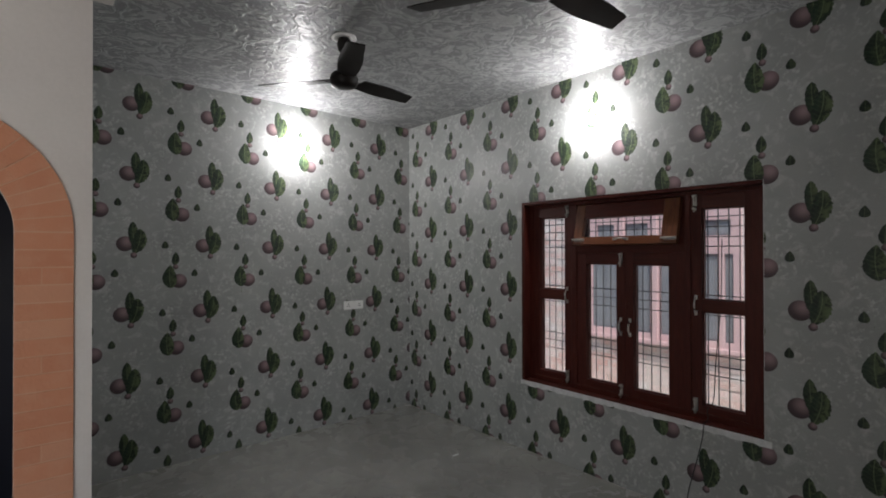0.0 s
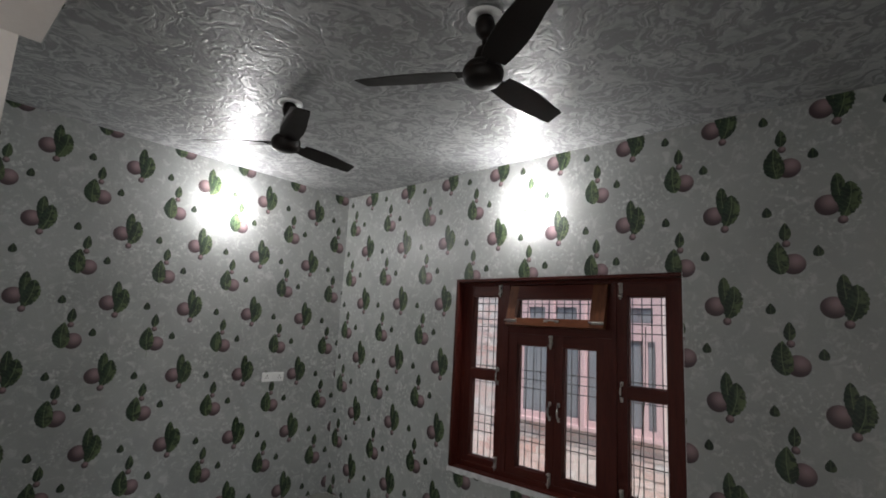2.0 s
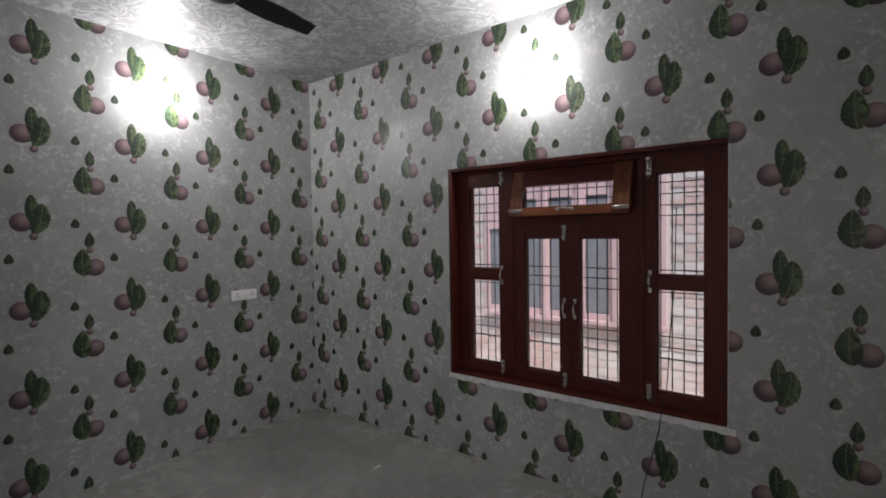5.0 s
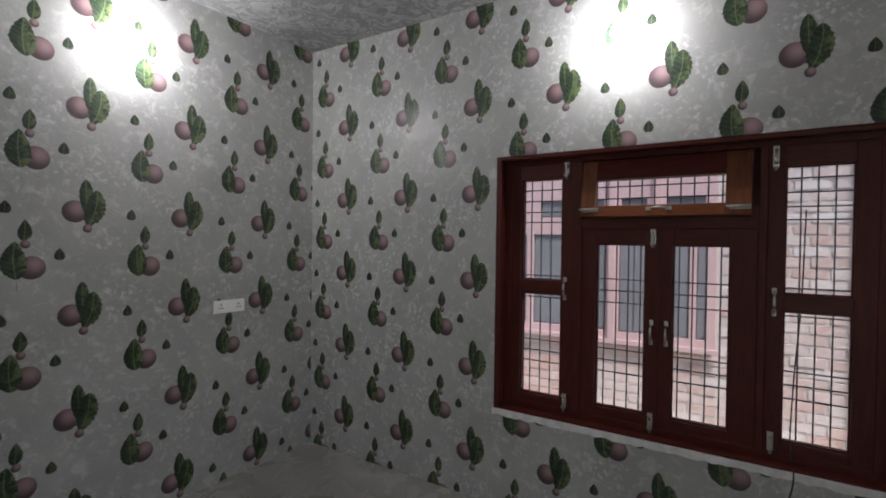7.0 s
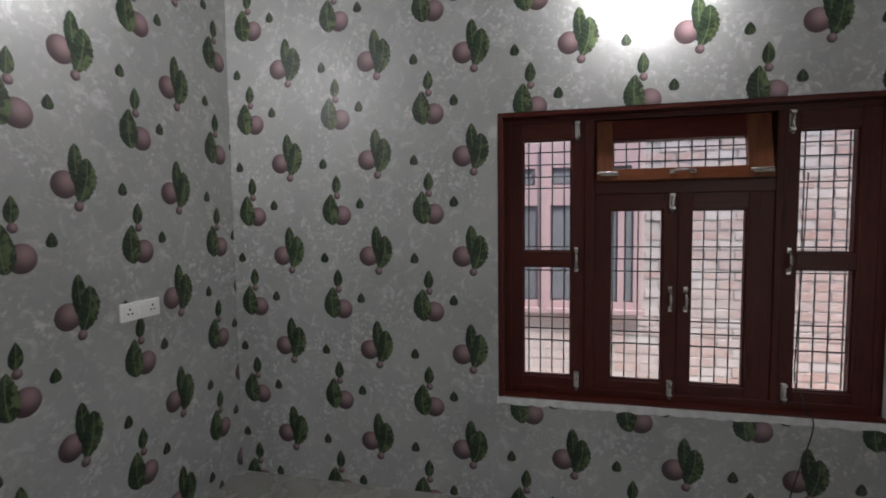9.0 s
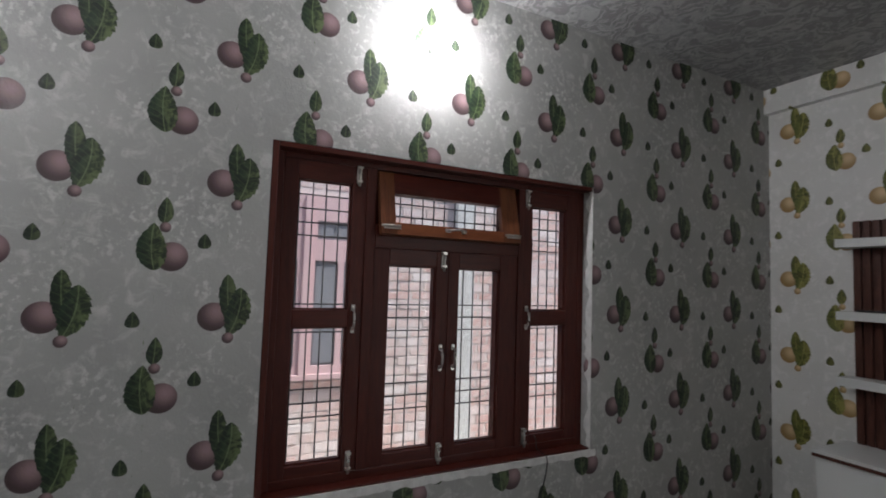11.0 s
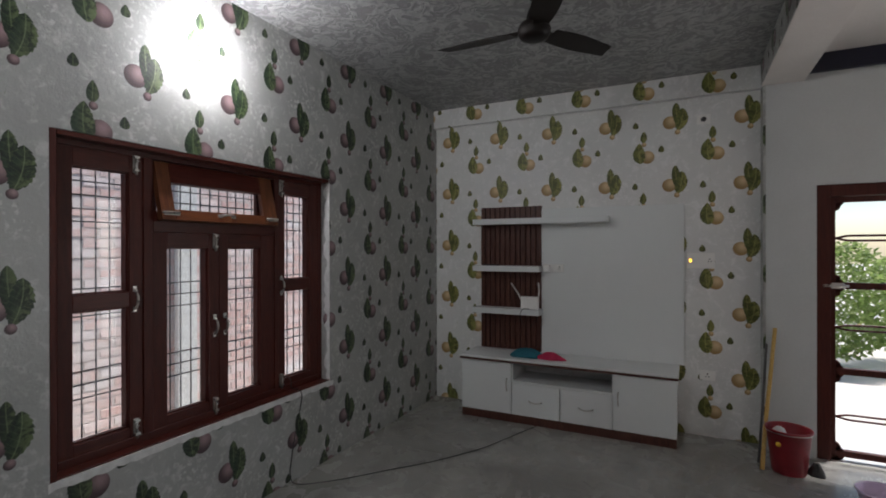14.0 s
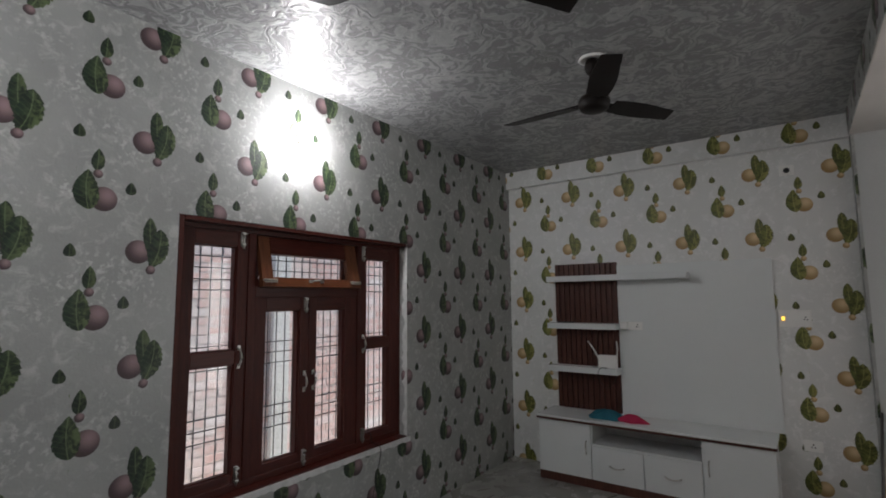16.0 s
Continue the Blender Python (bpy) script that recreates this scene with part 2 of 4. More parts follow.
M_PLASTIC = mottled("white_plastic", (0.86, 0.86, 0.84), (0.82, 0.82, 0.80), 6, 60, 0.35, bump=0.03)
M_BLACK = mottled("black_plastic", (0.015, 0.015, 0.016), (0.03, 0.03, 0.03), 8, 60, 0.5)
M_RED = mottled("red_plastic", (0.30, 0.018, 0.030), (0.22, 0.014, 0.022), 8, 60, 0.4)
M_LILAC = mottled("lilac_plastic", (0.60, 0.50, 0.66), (0.54, 0.44, 0.60), 8, 60, 0.4)
M_YELLOW = mottled("yellow_sticker", (0.75, 0.45, 0.03), (0.6, 0.35, 0.03), 20, 60, 0.5)
M_BAMBOO = wood("bamboo", (0.50, 0.30, 0.08), (0.62, 0.42, 0.14), rough=0.5)
M_TEAL = mottled("teal_cloth", (0.012, 0.10, 0.15), (0.02, 0.16, 0.2), 12, 200, 0.9, bump=0.5)
M_PINKCLOTH = mottled("pink_cloth", (0.55, 0.03, 0.10), (0.42, 0.02, 0.07), 12, 200, 0.9, bump=0.5)
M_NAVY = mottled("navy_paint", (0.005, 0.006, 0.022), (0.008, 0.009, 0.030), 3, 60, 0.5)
M_FACADE = mottled("pink_paint", (0.76, 0.55, 0.56), (0.69, 0.48, 0.50), 2.5, 60, 0.8, bump=0.3)
M_SHUTTER = mottled("slate_shutter", (0.30, 0.31, 0.34), (0.24, 0.25, 0.28), 3, 60, 0.6)
M_MORTAR = mottled("mortar", (0.72, 0.66, 0.64), (0.64, 0.58, 0.56), 8, 70, 0.95, bump=0.6)
M_BRICK = brick_mat("brick_red", (0.66, 0.43, 0.39), (0.74, 0.56, 0.53), (0.80, 0.75, 0.75), "object", 0.38)
M_BRICKS = brick_mat("brick_red_far", (0.66, 0.43, 0.39), (0.74, 0.56, 0.53), (0.80, 0.75, 0.75), "island", 0.38)
M_ARCH = brick_mat("arch_brick", (0.58, 0.245, 0.14), (0.64, 0.285, 0.165), (0.64, 0.33, 0.21), "object")
M_JOINT = mottled("joint", (0.66, 0.38, 0.25), (0.60, 0.33, 0.21), 8, 70, 0.9, bump=0.4)
M_GROUND = mottled("pale_ground", (0.66, 0.62, 0.56), (0.56, 0.52, 0.47), 1.2, 40, 0.95, bump=0.5)
M_BARK = mottled("bark", (0.14, 0.10, 0.07), (0.09, 0.07, 0.05), 12, 60, 0.95, bump=0.6)


def foliage_mat():
    m = Mat("foliage", (0.08, 0.14, 0.03), 0.55)
    col = m.mix(m.island(), (0.09, 0.15, 0.04), (0.18, 0.24, 0.08))
    m.color(col)
    tl = m.nt.nodes.new("ShaderNodeBsdfTranslucent")
    m.nt.links.new(m.mix(m.island(), (0.30, 0.44, 0.12), (0.46, 0.54, 0.22)), tl.inputs[0])
    mx = m.nt.nodes.new("ShaderNodeMixShader")
    mx.inputs[0].default_value = 0.55
    m.nt.links.new(m.b.outputs[0], mx.inputs[1])
    m.nt.links.new(tl.outputs[0], mx.inputs[2])
    m.nt.links.new(mx.outputs[0], m.nt.nodes["Material Output"].inputs[0])
    return m.m


M_FOLIAGE = foliage_mat()


def glass_mat():
    m = Mat("window_glass", (1, 1, 1), 0.02)
    tr = m.nt.nodes.new("ShaderNodeBsdfTransparent")
    tr.inputs[0].default_value = (0.93, 0.95, 0.95, 1)
    gl = m.nt.nodes.new("ShaderNodeBsdfGlossy")
    gl.inputs["Roughness"].default_value = 0.03
    lw = m.nt.nodes.new("ShaderNodeLayerWeight")
    lw.inputs[0].default_value = 0.5
    gloss = V(m.nt, lw.outputs["Facing"]).op("POWER", 4.0) * 0.5 + 0.035
    mx = m.nt.nodes.new("ShaderNodeMixShader")
    m.nt.links.new(gloss.s, mx.inputs[0])
    m.nt.links.new(tr.outputs[0], mx.inputs[1])
    m.nt.links.new(gl.outputs[0], mx.inputs[2])
    m.nt.links.new(mx.outputs[0], m.nt.nodes["Material Output"].inputs[0])
    return m.m


def glow_mat(name, color, strength):
    m = Mat(name, color, 0.4)
    m.b.inputs["Emission Color"].default_value = (*color, 1)
    m.b.inputs["Emission Strength"].default_value = strength
    return m.m


M_GLASS = glass_mat()
M_BULB = glow_mat("lit_bulb", (1.0, 0.98, 0.985), 410.0)
M_AMBER = glow_mat("amber_neon", (1.0, 0.55, 0.05), 1.5)


# ---- mesh helpers ----
def box(bm, x0, x1, y0, y1, z0, z1, bevel=0.0):
    vs = [bm.verts.new((x, y, z)) for x in (x0, x1) for y in (y0, y1) for z in (z0, z1)]
    fs = [bm.faces.new([vs[i] for i in q]) for q in ((0, 1, 3, 2), (4, 6, 7, 5), (0, 4, 5, 1), (2, 3, 7, 6), (0, 2, 6, 4), (1, 5, 7, 3))]
    if bevel:
        es = list({e for f in fs for e in f.edges})
        bmesh.ops.bevel(bm, geom=es, offset=bevel, segments=2, affect="EDGES", profile=0.6)
    return bm


def boxes(*specs, bevel=0.0):
    bm = bmesh.new()
    for s in specs:
        box(bm, *s, bevel=bevel)
    return bm


def lathe(profile, seg=32, m=None):
    """Turn (radius, height) pairs about z."""
    bm = bmesh.new()
    rings = []
    for r, h in profile:
        if r < 1e-5:
            rings.append([bm.verts.new((0, 0, h))])
        else:
            rings.append([bm.verts.new((r * math.cos(2 * math.pi * k / seg), r * math.sin(2 * math.pi * k / seg), h)) for k in range(seg)])
    for r0, r1 in zip(rings, rings[1:]):
        for k in range(seg):
            j = (k + 1) % seg
            q = [r0[k % len(r0)], r0[j % len(r0)], r1[j % len(r1)], r1[k % len(r1)]]
            q = list(dict.fromkeys(q))
            if len(q) > 2:
                bm.faces.new(q)
    for f in bm.faces:
        f.smooth = True
    if m:
        bmesh.ops.transform(bm, matrix=m, verts=bm.verts)
    return bm


def tube(bm, pts, r, seg=8):
    """A round bar along the points."""
    pts = [Vector(p) for p in pts]
    rings = []
    for k, p in enumerate(pts):
        d = (pts[min(k + 1, len(pts) - 1)] - pts[max(k - 1, 0)]).normalized()
        a = d.orthogonal().normalized() if abs(d.z) > 0.9 else d.cross(Vector((0, 0, 1))).normalized()
        b = d.cross(a)
        rings.append([bm.verts.new(p + r * (a * math.cos(2 * math.pi * i / seg) + b * math.sin(2 * math.pi * i / seg))) for i in range(seg)])
    for r0, r1 in zip(rings, rings[1:]):
        for i in range(seg):
            f = bm.faces.new((r0[i], r0[(i + 1) % seg], r1[(i + 1) % seg], r1[i]))
            f.smooth = True
    bm.faces.new(rings[0][::-1])
    bm.faces.new(rings[-1])
    return bm


def spline(pts, n=10):
    """Smooth points through the given ones."""
    p = [Vector(q) for q in pts]
    p = [2 * p[0] - p[1]] + p + [2 * p[-1] - p[-2]]
    out = []
    for i in range(1, len(p) - 2):
        for k in range(n):
            t = k / n
            out.append(0.5 * (2 * p[i] + (p[i + 1] - p[i - 1]) * t + (2 * p[i - 1] - 5 * p[i] + 4 * p[i + 1] - p[i + 2]) * t * t
                              + (3 * p[i] - p[i - 1] - 3 * p[i + 1] + p[i + 2]) * t ** 3))
    return out + [p[-2]]


def thing(name, label, category, at=None, group="", kind=""):
    ob = new(name)
    if at is not None:
        ob.matrix_world = at
    ob.empty_display_size = 0.05
    return tagged(ob, label, category, group, kind)


def part(name, bm, material, parent, label=""):
    bmesh.ops.recalc_face_normals(bm, faces=bm.faces)
    me = bpy.data.meshes.new(name)
    bm.to_mesh(me)
    bm.free()
    me.materials.append(material)
    ob = new(name, me)
    ob.parent = parent
    if label:
        ob["label"] = label
    return ob


def setting(name, bm, material, label, category):
    return tagged(part(name, bm, material, None), label, category, kind="structure")


def single(name, bm, material, label, category, group="", kind=""):
    return tagged(part(name, bm, material, None), label, category, group, kind)


# ---- large structure ----
XW, T = -3.2, 0.16
setting("floor", boxes((XW, XE, YS - 0.014, YN, -0.12, 0.0)), M_FLOOR, "bare grey cement floor with worn stains", "floor")


def sloped_ceiling():
    bm = boxes((XB1, XE, YS - 0.014, YN, H, H + 0.2), (XB0, XB1, 2.93, YN, H, H + 0.2))
    for v in bm.verts:
        v.co.z -= SAG * (YN - v.co.y) / (YN - YS)
    return bm


setting("ceiling", sloped_ceiling(), M_CEIL, "ceiling papered in silver-grey swirls", "ceiling")
setting("ceiling_hall", boxes((XW, XB0, YD, YN, 2.955, H + 0.14)), M_WHITE, "plain off-white hall ceiling", "ceiling")
setting("wall_east", boxes((XE, XE + T, YS - 0.2, WY0, -0.12, H + 0.14), (XE, XE + T, WY1, YN + 0.2, -0.12, H + 0.14),
                           (XE, XE + T, WY0, WY1, -0.12, WZ0 - 0.03), (XE, XE + T, WY0, WY1, WZ1, H + 0.14)),
        M_PAPER_E, "window wall in grey leaf-and-fruit wallpaper", "wall")
setting("wall_north", boxes((XW, XE, YN, YN + 0.2, -0.12, H + 0.14)), M_PAPER_N, "end wall in grey leaf-and-fruit wallpaper", "wall")
# The gap from x -3.0 to -1.25 is added out of view to admit daylight.
setting("wall_south", boxes((XW, -3.0, YS - 0.2, YD, -0.12, H + 0.14), (-1.25, DX0, YS - 0.2, YD, -0.12, H + 0.14),
                            (-3.0, -1.25, YS - 0.2, YD, 2.4, H + 0.14), (-3.0, -1.25, YS - 0.2, YD, -0.12, 0.001), (DX1, XR, YS - 0.2, YD, -0.12, H + 0.14),
                            (XR, XE, YS - 0.2, YS - 0.014, -0.12, H + 0.14), (DX0, DX1, YS - 0.2, YD, DZ, H + 0.14), (DX0, DX1, YS - 0.2, YD, -0.12, 0.001)),
        M_PLASTER, "plain pale grey plastered wall with the street doorway and an added unseen opening", "wall")
setting("trim_return", boxes((XR, XR + 0.004, YS, YD + 0.002, 0.001, ZB), (XR - 0.014, XR + 0.004, YD + 0.002, YD + 0.006, 0.001, ZB)), M_PAPER_E, "torn strip of grey wallpaper on the wall return", "wallpaper")
setting("trim_beam_side", boxes((XB1, XB1 + 0.004, YD + 0.006, 2.93, ZB + 0.002, H)), M_PAPER_E, "grey wallpaper on the side of the beam", "wallpaper")
setting("wall_south_papered", boxes((XR, XE, YS - 0.014, YS, 0.0, H)), M_PAPER_S, "white wallpaper with olive leaves and cream fruit", "wall")
setting("wall_south_ledge", boxes((XR + 0.004, XE, YS, YS + 0.06, 2.786, H)), M_PAPER_S, "papered lintel band under the ceiling", "wall")
setting("wall_west", boxes((XW - 0.2, XW, YS - 0.2, YN + 0.2, -0.12, H + 0.14)), M_PLASTER, "plain pale grey plastered wall", "wall")
setting("wall_passage", boxes((0.235, 0.350, 3.05, YN, 0.0, H)), M_PLASTER, "short plastered side wall", "wall")
setting("beam", boxes((XB0, XB1, YD, 2.93, ZB, H + 0.1), bevel=0.004), M_WHITE, "white painted ceiling beam across the hall", "beam")
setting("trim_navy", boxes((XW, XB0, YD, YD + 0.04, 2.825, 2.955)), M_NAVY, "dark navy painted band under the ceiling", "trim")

# partition with the arched doorway
AX, AZ, RI, RO = -0.260, 1.73, 0.344, 0.544
YA0, YA1 = 2.93, 3.05


def arch_wall():
    bm = bmesh.new()
    n = 28
    cr, cl = math.atan2(H - AZ, 0.350 - AX), math.atan2(H - AZ, XW - AX)
    angles = sorted([math.pi * k / n for k in range(n + 1)] + [cr, cl])
    inner, outer = [(AX + RI, 0.0)], [(0.350, 0.0)]
    for a in angles:
        dx, dz = math.cos(a), math.sin(a)
        s = (0.350 - AX) / dx if a <= cr else ((XW - AX) / dx if a >= cl else (H - AZ) / dz)
        inner.append((AX + RI * dx, AZ + RI * dz))
        outer.append((AX + s * dx, AZ + s * dz))
    inner.append((AX - RI, 0.0))
    outer.append((XW, 0.0))
    front = [[bm.verts.new((p[0], YA0, p[1])) for p in row] for row in (inner, outer)]
    back = [[bm.verts.new((p[0], YA1, p[1])) for p in row] for row in (inner, outer)]
    for k in range(len(inner) - 1):
        for row in (front, back):
            bm.faces.new((row[0][k], row[0][k + 1], row[1][k + 1], row[1][k]))
        bm.faces.new((front[0][k], back[0][k], back[0][k + 1], front[0][k + 1]))
        bm.faces.new((front[1][k], front[1][k + 1], back[1][k + 1], back[1][k]))
    return bm


setting("wall_arch", arch_wall(), M_WHITE, "white plastered partition with an arched doorway", "wall")


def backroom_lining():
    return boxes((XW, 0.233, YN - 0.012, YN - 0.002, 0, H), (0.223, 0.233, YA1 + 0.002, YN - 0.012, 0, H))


# Thin sheets in the near-black navy colour cover the walls beyond the arch.
setting("trim_backroom", backroom_lining(), M_NAVY, "thin near-black lining over the walls beyond the arch", "wall")

# ---- the window ----
FX0, FX1 = 3.362, 3.450       # wooden frame, room face and street face


def bolt(name, parent, x, y, z, length=0.085, flat=False):
    """A steel tower bolt, or a small bow handle lying flat."""
    bm = bmesh.new()
    if flat:
        box(bm, x - 0.004, x, y - length / 2, y + length / 2, z - 0.011, z + 0.011, bevel=0.0015)
        tube(bm, [(x - 0.012, y - length / 2 + 0.006, z), (x - 0.012, y + length / 2 + 0.014, z)], 0.006)
        tube(bm, [(x - 0.012, y, z), (x - 0.026, y, z)], 0.004)
    else:
        box(bm, x - 0.004, x, y - 0.012, y + 0.012, z - length / 2, z + length / 2, bevel=0.0015)
        tube(bm, [(x - 0.012, y, z - length / 2 - 0.012), (x - 0.012, y, z + length / 2 - 0.006)], 0.0065)
        tube(bm, [(x - 0.012, y, z + 0.01), (x - 0.028, y, z + 0.01)], 0.004)
        box(bm, x - 0.02, x, y - 0.012, y + 0.012, z - length / 2 + 0.006, z - length / 2 + 0.016)
        box(bm, x - 0.02, x, y - 0.012, y + 0.012, z + length / 2 - 0.016, z + length / 2 - 0.006)
    return part(name, bm, M_STEEL, parent, "bright steel tower bolt")


def bow(name, parent, x, y, z, h=0.10, vertical=True):
    pts = []
    for k in range(9):
        s = k / 8
        d = 0.028 * math.sin(math.pi * s) ** 0.6
        pts.append((x - 0.003 - d, y, z - h / 2 + h * s) if vertical else (x - 0.003 - d, y - h / 2 + h * s, z))
    bm = tube(bmesh.new(), pts, 0.006)
    for s in (-1, 1):
        if vertical:
            box(bm, x - 0.006, x, y - 0.009, y + 0.009, z + s * h / 2 - 0.014, z + s * h / 2 + 0.014, bevel=0.002)
        else:
            box(bm, x - 0.006, x, y + s * h / 2 - 0.014, y + s * h / 2 + 0.014, z - 0.009, z + 0.009, bevel=0.002)
    return part(name, bm, M_STEEL, parent, "steel bow handle")


def pane(parent, y0, y1, z0, z1, x=3.42):
    p = part("pane", boxes((x, x + 0.004, y0 - 0.006, y1 + 0.006, z0 - 0.006, z1 + 0.006)), M_GLASS, parent, "clear window glass")
    p.visible_shadow = False
    return p


def sash(parent, y0, y1, z0, z1, gy0, gy1, openings, x0=FX0 + 0.004, x1=FX1 - 0.012):
    """A wooden leaf from y0 to y1 with glass openings (z0, z1) between gy0 and gy1."""
    zs = sorted(openings)
    leaf = part("sash", boxes((x0, x1, y0, gy0, z0, z1), (x0, x1, gy1, y1, z0, z1), bevel=0.004), M_WOOD, parent)
    lo = z0
    for a, b in zs + [(z1, None)]:
        part("rail", boxes((x0 + 0.001, x1 - 0.001, gy0 - 0.001, gy1 + 0.001, lo, a), bevel=0.004), M_WOOD_H, leaf)
        lo = b
    for a, b in zs:
        pane(leaf, gy0, gy1, a, b)
        bead = boxes((x0 + 0.018, x0 + 0.030, gy0, gy0 + 0.007, a, b), (x0 + 0.018, x0 + 0.030, gy1 - 0.007, gy1, a, b),
                     (x0 + 0.018, x0 + 0.030, gy0 + 0.007, gy1 - 0.007, a, a + 0.007), (x0 + 0.018, x0 + 0.030, gy0 + 0.007, gy1 - 0.007, b - 0.007, b))
        part("glazing_bead", bead, M_WOOD, leaf)
    return leaf


def build_window():
    w = thing("window_1", "dark maroon wooden four-leaf window with a tilted fanlight", "window", kind="structure")
    part("window_frame", boxes((FX0, FX1, WY0, 1.180, WZ0, WZ1), (FX0, FX1, 2.838, WY1 - 0.001, WZ0, WZ1),
                                 (XE + 0.001, FX0 - 0.001, 2.874, WY1 - 0.001, WZ0, WZ1), bevel=0.004), M_WOOD, w)
    part("head", boxes((FX0, FX1, 1.180, 2.838, 2.003, WZ1 - 0.001), (XE + 0.001, FX0 - 0.001, 1.140, 2.873, 2.028, WZ1 - 0.001), bevel=0.004), M_WOOD_H, w)
    part("bottom_rail", boxes((FX0, FX1, 1.180, 2.838, WZ0, 0.622), (XE + 0.004, FX0 - 0.001, 1.140, 2.873, WZ0, 0.584), bevel=0.004), M_WOOD_H, w)
    for y0, y1 in ((2.415, 2.465), (1.567, 1.600)):
        part("mullion", boxes((FX0 - 0.004, FX1, y0, y1, 0.622, 2.003), bevel=0.004), M_WOOD, w)
    part("transom", boxes((FX0 - 0.003, FX1, 1.600, 2.415, 1.632, 1.742), bevel=0.004), M_WOOD_H, w)
    left = sash(w, 2.464, 2.839, 0.621, 2.005, 2.530, 2.776, [(0.672, 1.262), (1.340, 1.918)])
    c1 = sash(w, 2.020, 2.416, 0.621, 1.634, 2.087, 2.336, [(0.674, 1.552)])
    c2 = sash(w, 1.599, 2.0195, 0.621, 1.634, 1.710, 1.957, [(0.672, 1.550)])
    right = sash(w, 1.179, 1.568, 0.621, 2.005, 1.258, 1.501, [(0.670, 1.260), (1.338, 1.912)])
    bx = FX0 + 0.004
    bolt("tower_bolt", left, bx, 2.502, 1.965)
    bolt("tower_bolt", left, bx, 2.502, 0.668)
    bow("handle", left, bx, 2.506, 1.300)
    bolt("tower_bolt", right, bx, 1.540, 1.955, 0.1)
    bolt("tower_bolt", right, bx, 1.540, 0.668)
    bow("handle", right, bx, 1.536, 1.300)
    bolt("tower_bolt", c1, bx, 2.050, 1.590)
    bolt("tower_bolt", c1, bx, 2.050, 0.650)
    bow("handle", c1, bx, 2.052, 1.105)
    bow("handle", c2, bx, 1.982, 1.105)
    # fanlight, hinged at the top, its foot pulled into the room
    f = new("fanlight")
    f.parent = w
    f.matrix_basis = pose(FX0 + 0.002, 0, 1.998, 0, 13, 0)
    f["label"] = "maroon fanlight leaf tilted into the room, foot and sides coloured as bulb-lit"
    y0, y1, h = 1.628, 2.408, 0.310
    # Stiles and foot take the lit wood colours, the top rail the plain maroon.
    part("stile", boxes((0, 0.035, y0, y0 + 0.105, -h, 0), bevel=0.003), M_WOOD_LIT_STILE, f)
    part("stile", boxes((0, 0.035, y1 - 0.075, y1, -h, 0), bevel=0.003), M_WOOD_LIT_STILE, f)
    part("rail", boxes((0, 0.035, y0 + 0.105, y1 - 0.075, -0.108, 0), bevel=0.003), M_WOOD_H, f)
    part("rail", boxes((0, 0.035, y0 + 0.105, y1 - 0.075, -h, -h + 0.058), bevel=0.003), M_WOOD_LIT_RAIL, f)
    g = part("pane", boxes((0.018, 0.022, y0 + 0.10, y1 - 0.07, -h + 0.054, -0.09)), M_GLASS, f, "clear window glass")
    g.visible_shadow = False
    bolt("tower_bolt", f, 0, y1 - 0.055, -h + 0.035, 0.085, True)
    bolt("tower_bolt", f, 0, y0 + 0.045, -h + 0.035, 0.085, True)
    bow("handle", f, 0, (y0 + y1) / 2, -h + 0.036, 0.09, False)
    part("rebate", boxes((3.425, FX1, 1.690, 2.355, 1.935, 2.003), (3.425, FX1, 1.600, 1.690, 1.742, 2.003), (3.425, FX1, 2.355, 2.415, 1.742, 2.003)), M_WOOD, w)
    # iron guard on the street side
    for k in range(27):
        y = 1.19 + k * 0.0625
        part("grille_bar", tube(bmesh.new(), [(3.468, y, 0.60), (3.468, y, 2.03)], 0.0038, 6), M_IRON, w)
    for z in (1.865, 1.80, 1.735, 1.675, 1.36, 1.297, 1.232, 0.975, 0.912, 0.848):
        part("grille_rail", tube(bmesh.new(), [(3.460, WY0, z), (3.460, WY1, z)], 0.0038, 6), M_IRON, w)
    # plastered sill and the ragged paper edge along it
    sill = bmesh.new()
    n = 60
    rng = random.Random(4)
    top, low = [], []
    for k in range(n + 1):
        y = WY0 - 0.035 + (WY1 - WY0 + 0.042) * k / n
        top.append([sill.verts.new((x, y, WZ0 - 0.001)) for x in (XE - 0.003, XE + T)])
        low.append([sill.verts.new((x, y, WZ0 - 0.036 + rng.uniform(-0.006, 0.006))) for x in (XE - 0.003, XE + T)])
    for k in range(n):
        sill.faces.new((top[k][0], top[k][1], top[k + 1][1], top[k + 1][0]))
        sill.faces.new((low[k][0], low[k + 1][0], low[k + 1][1], low[k][1]))
        sill.faces.new((top[k][0], top[k + 1][0], low[k + 1][0], low[k][0]))
        sill.faces.new((top[k][1], low[k][1], low[k + 1][1], top[k + 1][1]))
    part("window_sill", sill, M_RAW, w, "rough whitewashed plaster sill")
    edge = bmesh.new()
    pts = []
    for k in range(41):
        z = WZ0 + (WZ1 - WZ0) * k / 40
        depth = 0.040 + rng.uniform(-0.022, 0.020)
        pts.append([edge.verts.new(p) for p in ((XE + 0.002, WY0 + 0.003, z), (XE + depth, WY0 + 0.003, z), (XE + depth, WY0 - 0.004, z), (XE + 0.002, WY0 - 0.004, z))])
    for a, b in zip(pts, pts[1:]):
        for i in range(4):
            edge.faces.new((a[i], a[(i + 1) % 4], b[(i + 1) % 4], b[i]))
    part("reveal_plaster", edge, M_RAW, w, "ragged bare plaster along the window reveal")


build_window()


